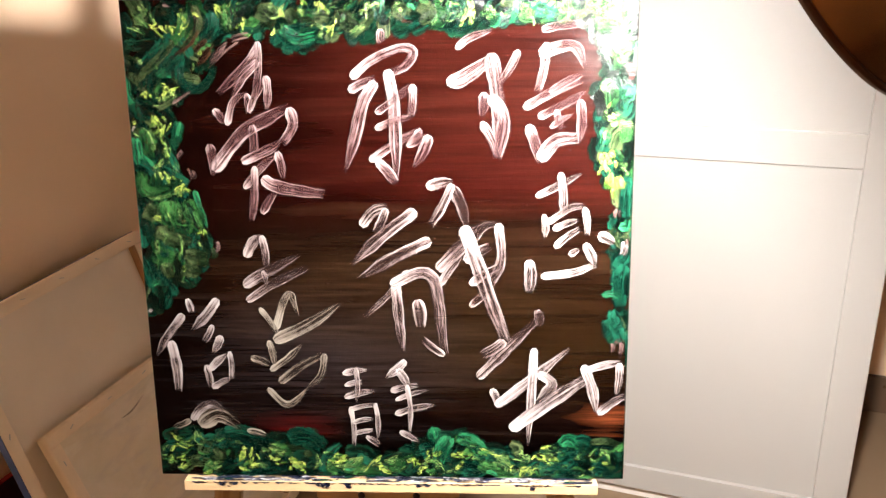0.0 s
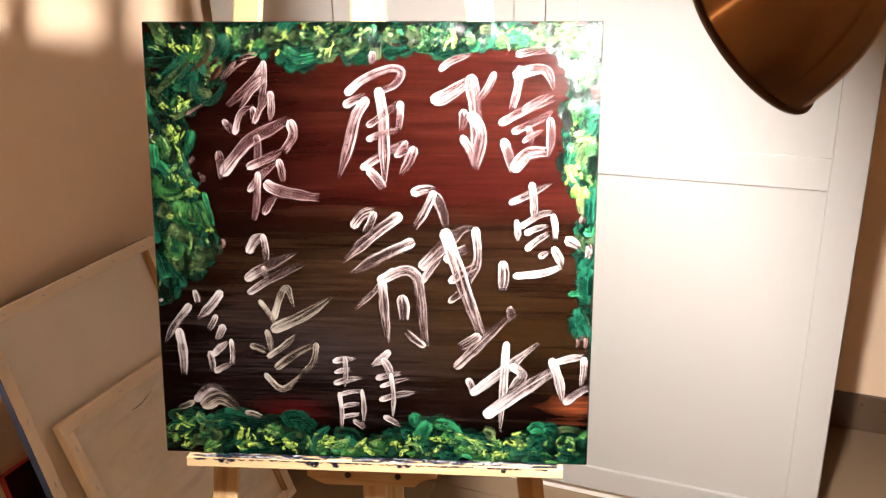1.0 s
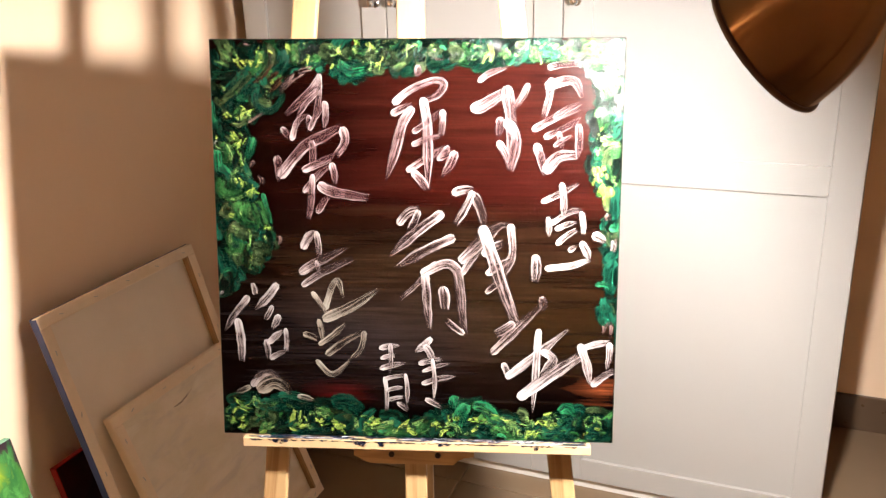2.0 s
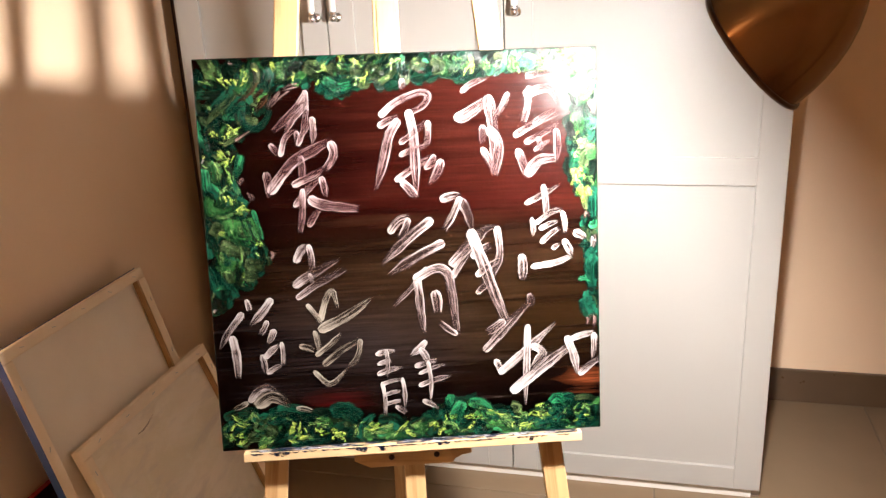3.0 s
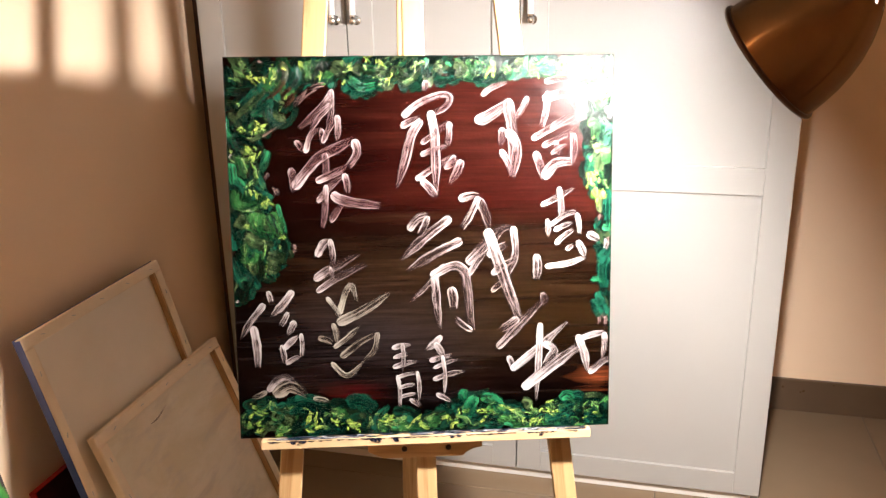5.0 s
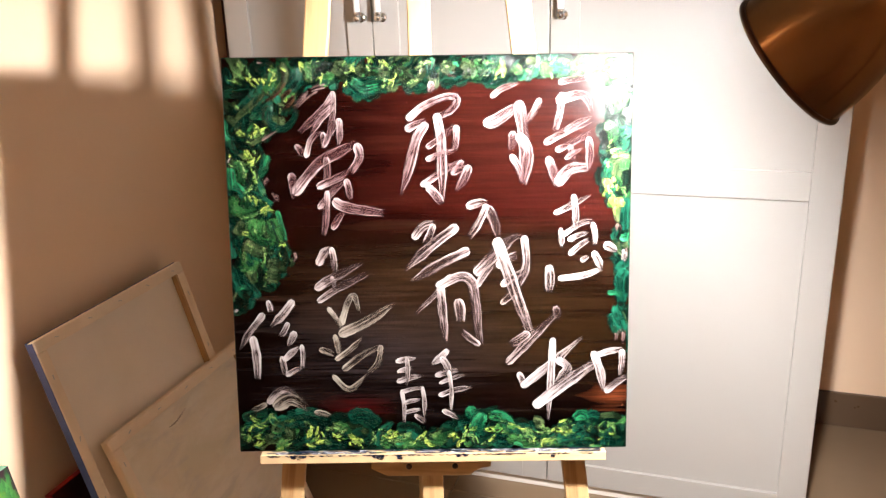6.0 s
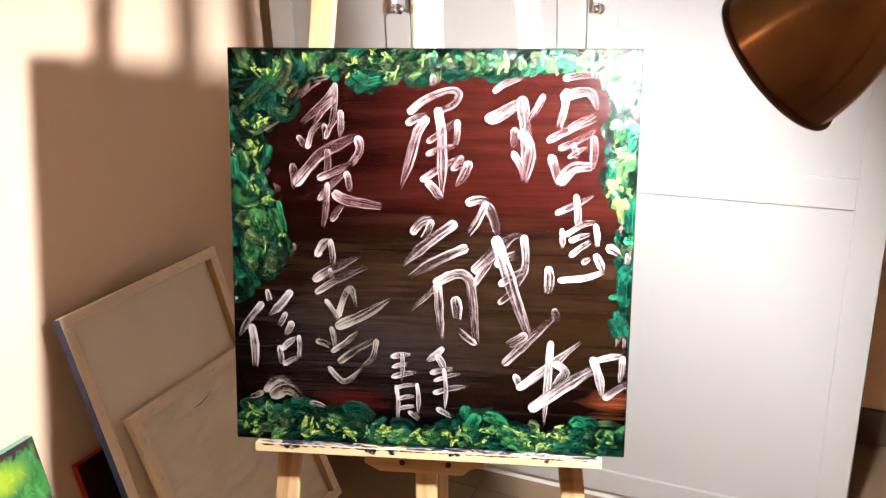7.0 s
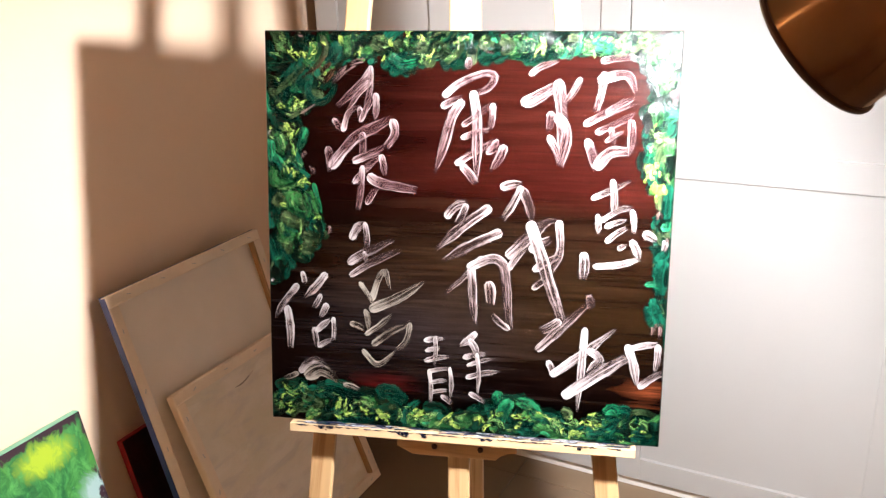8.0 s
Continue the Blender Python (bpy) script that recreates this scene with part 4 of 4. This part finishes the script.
def turned_canvas(label, m, wide, tall, bar, edge, staples, cloth=None):
    """A stretched canvas with its back to the room: bars covered by the folded cloth, staples in them."""
    t = 0.019
    c = thing("canvas", label, "canvas", m, "canvases leaning on the wall")
    part("cloth", box((0.004, t - 0.003, 0.004), (wide - 0.004, t - 0.001, tall - 0.004), 0), cloth or RAW_CANVAS, c, "unpainted back of the cloth")
    for name, lo, hi in (("bar", (0, 0), (wide, bar)), ("bar", (0, tall - bar), (wide, tall)), ("bar", (0, bar), (bar, tall - bar)), ("bar", (wide - bar, bar), (wide, tall - bar))):
        b = part(name, box((lo[0], 0.0, lo[1]), (hi[0], t - 0.0035, hi[1]), 0.0025, 2), FOLD, c)
        w, h = hi[0] - lo[0], hi[1] - lo[1]
        n = staples
        for i in range(n):
            s = (i + 0.6) / n
            p = (lo[0] + w * s, lo[1] + h / 2) if w > h else (lo[0] + w / 2, lo[1] + h * s)
            tilt = rng.uniform(-30, 30) + (0 if w > h else 90)
            part("staple", box((-0.005, -0.0007, -0.0007), (0.005, 0.0006, 0.0007), 0), STEEL, b, m=pose(p[0], -0.0003, p[1], 0, tilt, 0))
    inner = 0.006
    part("bar_face", box((wide - bar - inner, 0.0015, bar), (wide - bar, t - 0.004, tall - bar), 0), PINE_DARK, c, "bare brown wood inside the bar")
    part("painted_edge", box((-0.0012, t - 0.017, 0.002), (-0.0002, t, tall - 0.002), 0), edge, c, "painted side of the canvas")
    part("painted_front", box((0.0, t - 0.0008, 0.0), (wide, t + 0.0012, tall), 0), edge, c, "painted front turned to the wall")
    return c


turned_canvas("large canvas turned round, blue painted edge, leaning on the wall", canvas_pose(-0.308, 0.113, 15.2), 0.455, 0.699, 0.024, BLUE_EDGE, 5)
small_back = turned_canvas("smaller canvas turned round, smudged back, leaning on a larger one", canvas_pose(-0.245, 0.168, 20.8), 0.486, 0.478, 0.024, FOLD, 5, SMUDGED)


PENCIL = brush_paint("pencil_smear", (0.74, 0.63, 0.51), (0.68, 0.575, 0.465), (0.62, 0.525, 0.42), 0.9, 6.0, 0.0, 0.5)
for mat, wide, pts in ((PENCIL, 0.004, [(0.239, 0.425), (0.199, 0.414), (0.168, 0.414)]),):
    bm = paint_mesh()
    stroke(bm, [Vector(c) for c in pts], wide, -0.0159, rng, 0.00002)
    part("smudge", bm, mat, small_back, "pencil smear on the cloth")


def small_picture(label, m, wide, tall, face, edge):
    c = thing("small_painting", label, "painting", m, "canvases leaning on the wall")
    part("stretcher", box((0, 0.0, 0), (wide, 0.018, tall), 0.0015), edge, c, "painted canvas edge")
    bm = bmesh.new()
    bmesh.ops.create_grid(bm, x_segments=2, y_segments=2, size=0.5, matrix=Matrix.Translation((wide / 2, -0.0007, tall / 2)) @ pose(0, 0, 0, 90) @ Matrix.Diagonal((wide - 0.002, tall - 0.002, 1, 1)))
    for v in bm.verts:
        v.co.x -= wide
        v.co.z -= tall
    part("painted_face", bm, face, c, "", Matrix.Translation((wide, 0, tall)))
    return c


small_picture("small green and yellow landscape painting leaning on the wall", canvas_pose(-0.421, -0.377, 11.0), 0.40, 0.478, MEADOW, MINT_EDGE)
small_picture("dark painting with red edges leaning behind a canvas", canvas_pose(-0.452, 0.122, 14.0), 0.26, 0.344, EMBER, RED_EDGE)


# ---- floor lamp ----
AXIS = Vector((0.743, -0.204, 0.637)).normalized()
MOUTH = Vector((0.7406, 0.0019, 1.1938))
lamp = thing("floor_lamp", "brushed copper bell lamp on a black stand, lit", "lamp", Matrix.Translation((1.06, -0.12, 0)))
LAMP_AT = lamp.matrix_basis.inverted()
SHADE = AXIS.to_track_quat("Z", "Y").to_matrix().to_4x4()
SHADE.translation = MOUTH
outer = [(0.0775, 0.000), (0.0770, 0.010), (0.0755, 0.024), (0.0722, 0.042), (0.0672, 0.060), (0.0596, 0.079), (0.0495, 0.097), (0.0385, 0.112),
         (0.0300, 0.1215), (0.0278, 0.1238), (0.0246, 0.1268), (0.0200, 0.130), (0.0150, 0.133), (0.0149, 0.134)]
HOLES = [(9, i + j) for i in range(2, 72, 8) for j in (0, 1)]
shade = part("shade", lathe(outer, 72, HOLES), COPPER, lamp, "brushed copper bell shade", LAMP_AT @ SHADE, True)
part("lining", lathe([(max(r - 0.0016, 0.002), z) for r, z in outer], 72, HOLES), SHADE_INNER, shade, "pale inside of the shade", smooth=True)
bm = lathe([(0.0778 + 0.0034 * math.cos(a), 0.0034 * math.sin(a)) for a in [2 * math.pi * i / 12 for i in range(13)]], 72)
part("rim", bm, RIM, shade, "dark rolled rim", smooth=True)
part("neck", lathe([(0.0, 0.129), (0.0160, 0.129), (0.0170, 0.133), (0.0170, 0.161), (0.013, 0.167), (0.0, 0.167)], 32), RIM, shade, "dark bronze neck", smooth=True)
bm = bmesh.new()
bmesh.ops.create_uvsphere(bm, u_segments=24, v_segments=16, radius=0.030, matrix=Matrix.Translation(SHADE.inverted() @ BULB))
part("bulb", bm, GLOW, shade, "lit bulb", smooth=True)
part("socket", lathe([(0.0, 0.080), (0.012, 0.080), (0.012, 0.130), (0.0, 0.130)], 24), BLACK_METAL, shade, smooth=True)
NECK = MOUTH + AXIS * 0.16
JOINT = Vector((1.06, -0.12, 1.47))
part("arm", rod(NECK, JOINT, 0.007), RIM, lamp, "thin bronze arm", LAMP_AT)
part("pole", rod((1.06, -0.12, 0.02), JOINT + Vector((0, 0, 0.02)), 0.009), RIM, lamp, "thin bronze pole", LAMP_AT)
part("base", lathe([(0.0, 0.0), (0.13, 0.0), (0.132, 0.006), (0.126, 0.016), (0.03, 0.022), (0.0, 0.022)], 48), RIM, lamp, "round bronze base", smooth=True)


# ---- unseen wall lamp, added for a warm streak on the copper ----
streak_lamp = thing("streak_lamp", "small round warm wall lamp, lit, unseen, added for a streak on the copper", "lamp", Matrix.Translation((XL, -1.0, 1.95)))
part("back_plate", box((0.0, -0.05, -0.05), (0.012, 0.05, 0.05), 0.003), BLACK_METAL, streak_lamp)
bm = bmesh.new()
bmesh.ops.create_uvsphere(bm, u_segments=24, v_segments=16, radius=0.045, matrix=Matrix.Translation((0.055, 0, 0)))
part("globe", bm, glow_material("warm_globe", (1.0, 0.62, 0.32), 60.0), streak_lamp, "glowing globe", smooth=True)


# ---- floor tiles ----
TILE_SIZE, JOINT_W = 0.60, 0.003
tile_shapes = {}


def tile_of(wide, deep):
    """One tile; tiles cut at a wall share a mesh of their own."""
    key = (round(wide, 3), round(deep, 3))
    if key not in tile_shapes:
        tile_shapes[key] = mesh_of("tile", box((JOINT_W / 2, JOINT_W / 2, -0.012), (wide - JOINT_W / 2, deep - JOINT_W / 2, 0.0), 0.0012, 1), TILE)
    return tile_shapes[key]


x = XL
while x < XR - 0.01:
    next_x = min(-0.53 + TILE_SIZE * (math.floor((x + 0.531) / TILE_SIZE) + 1), XR)
    y = YF
    while y < YB - 0.01:
        next_y = min(0.806 + TILE_SIZE * (math.floor((y - 0.805) / TILE_SIZE) + 1), YB)
        if next_x - x > 0.012 and next_y - y > 0.012:
            t = new("tile", tile_of(next_x - x, next_y - y))
            t.parent = floor
            t.location = (x, y, 0)
        y = next_y
    x = next_x
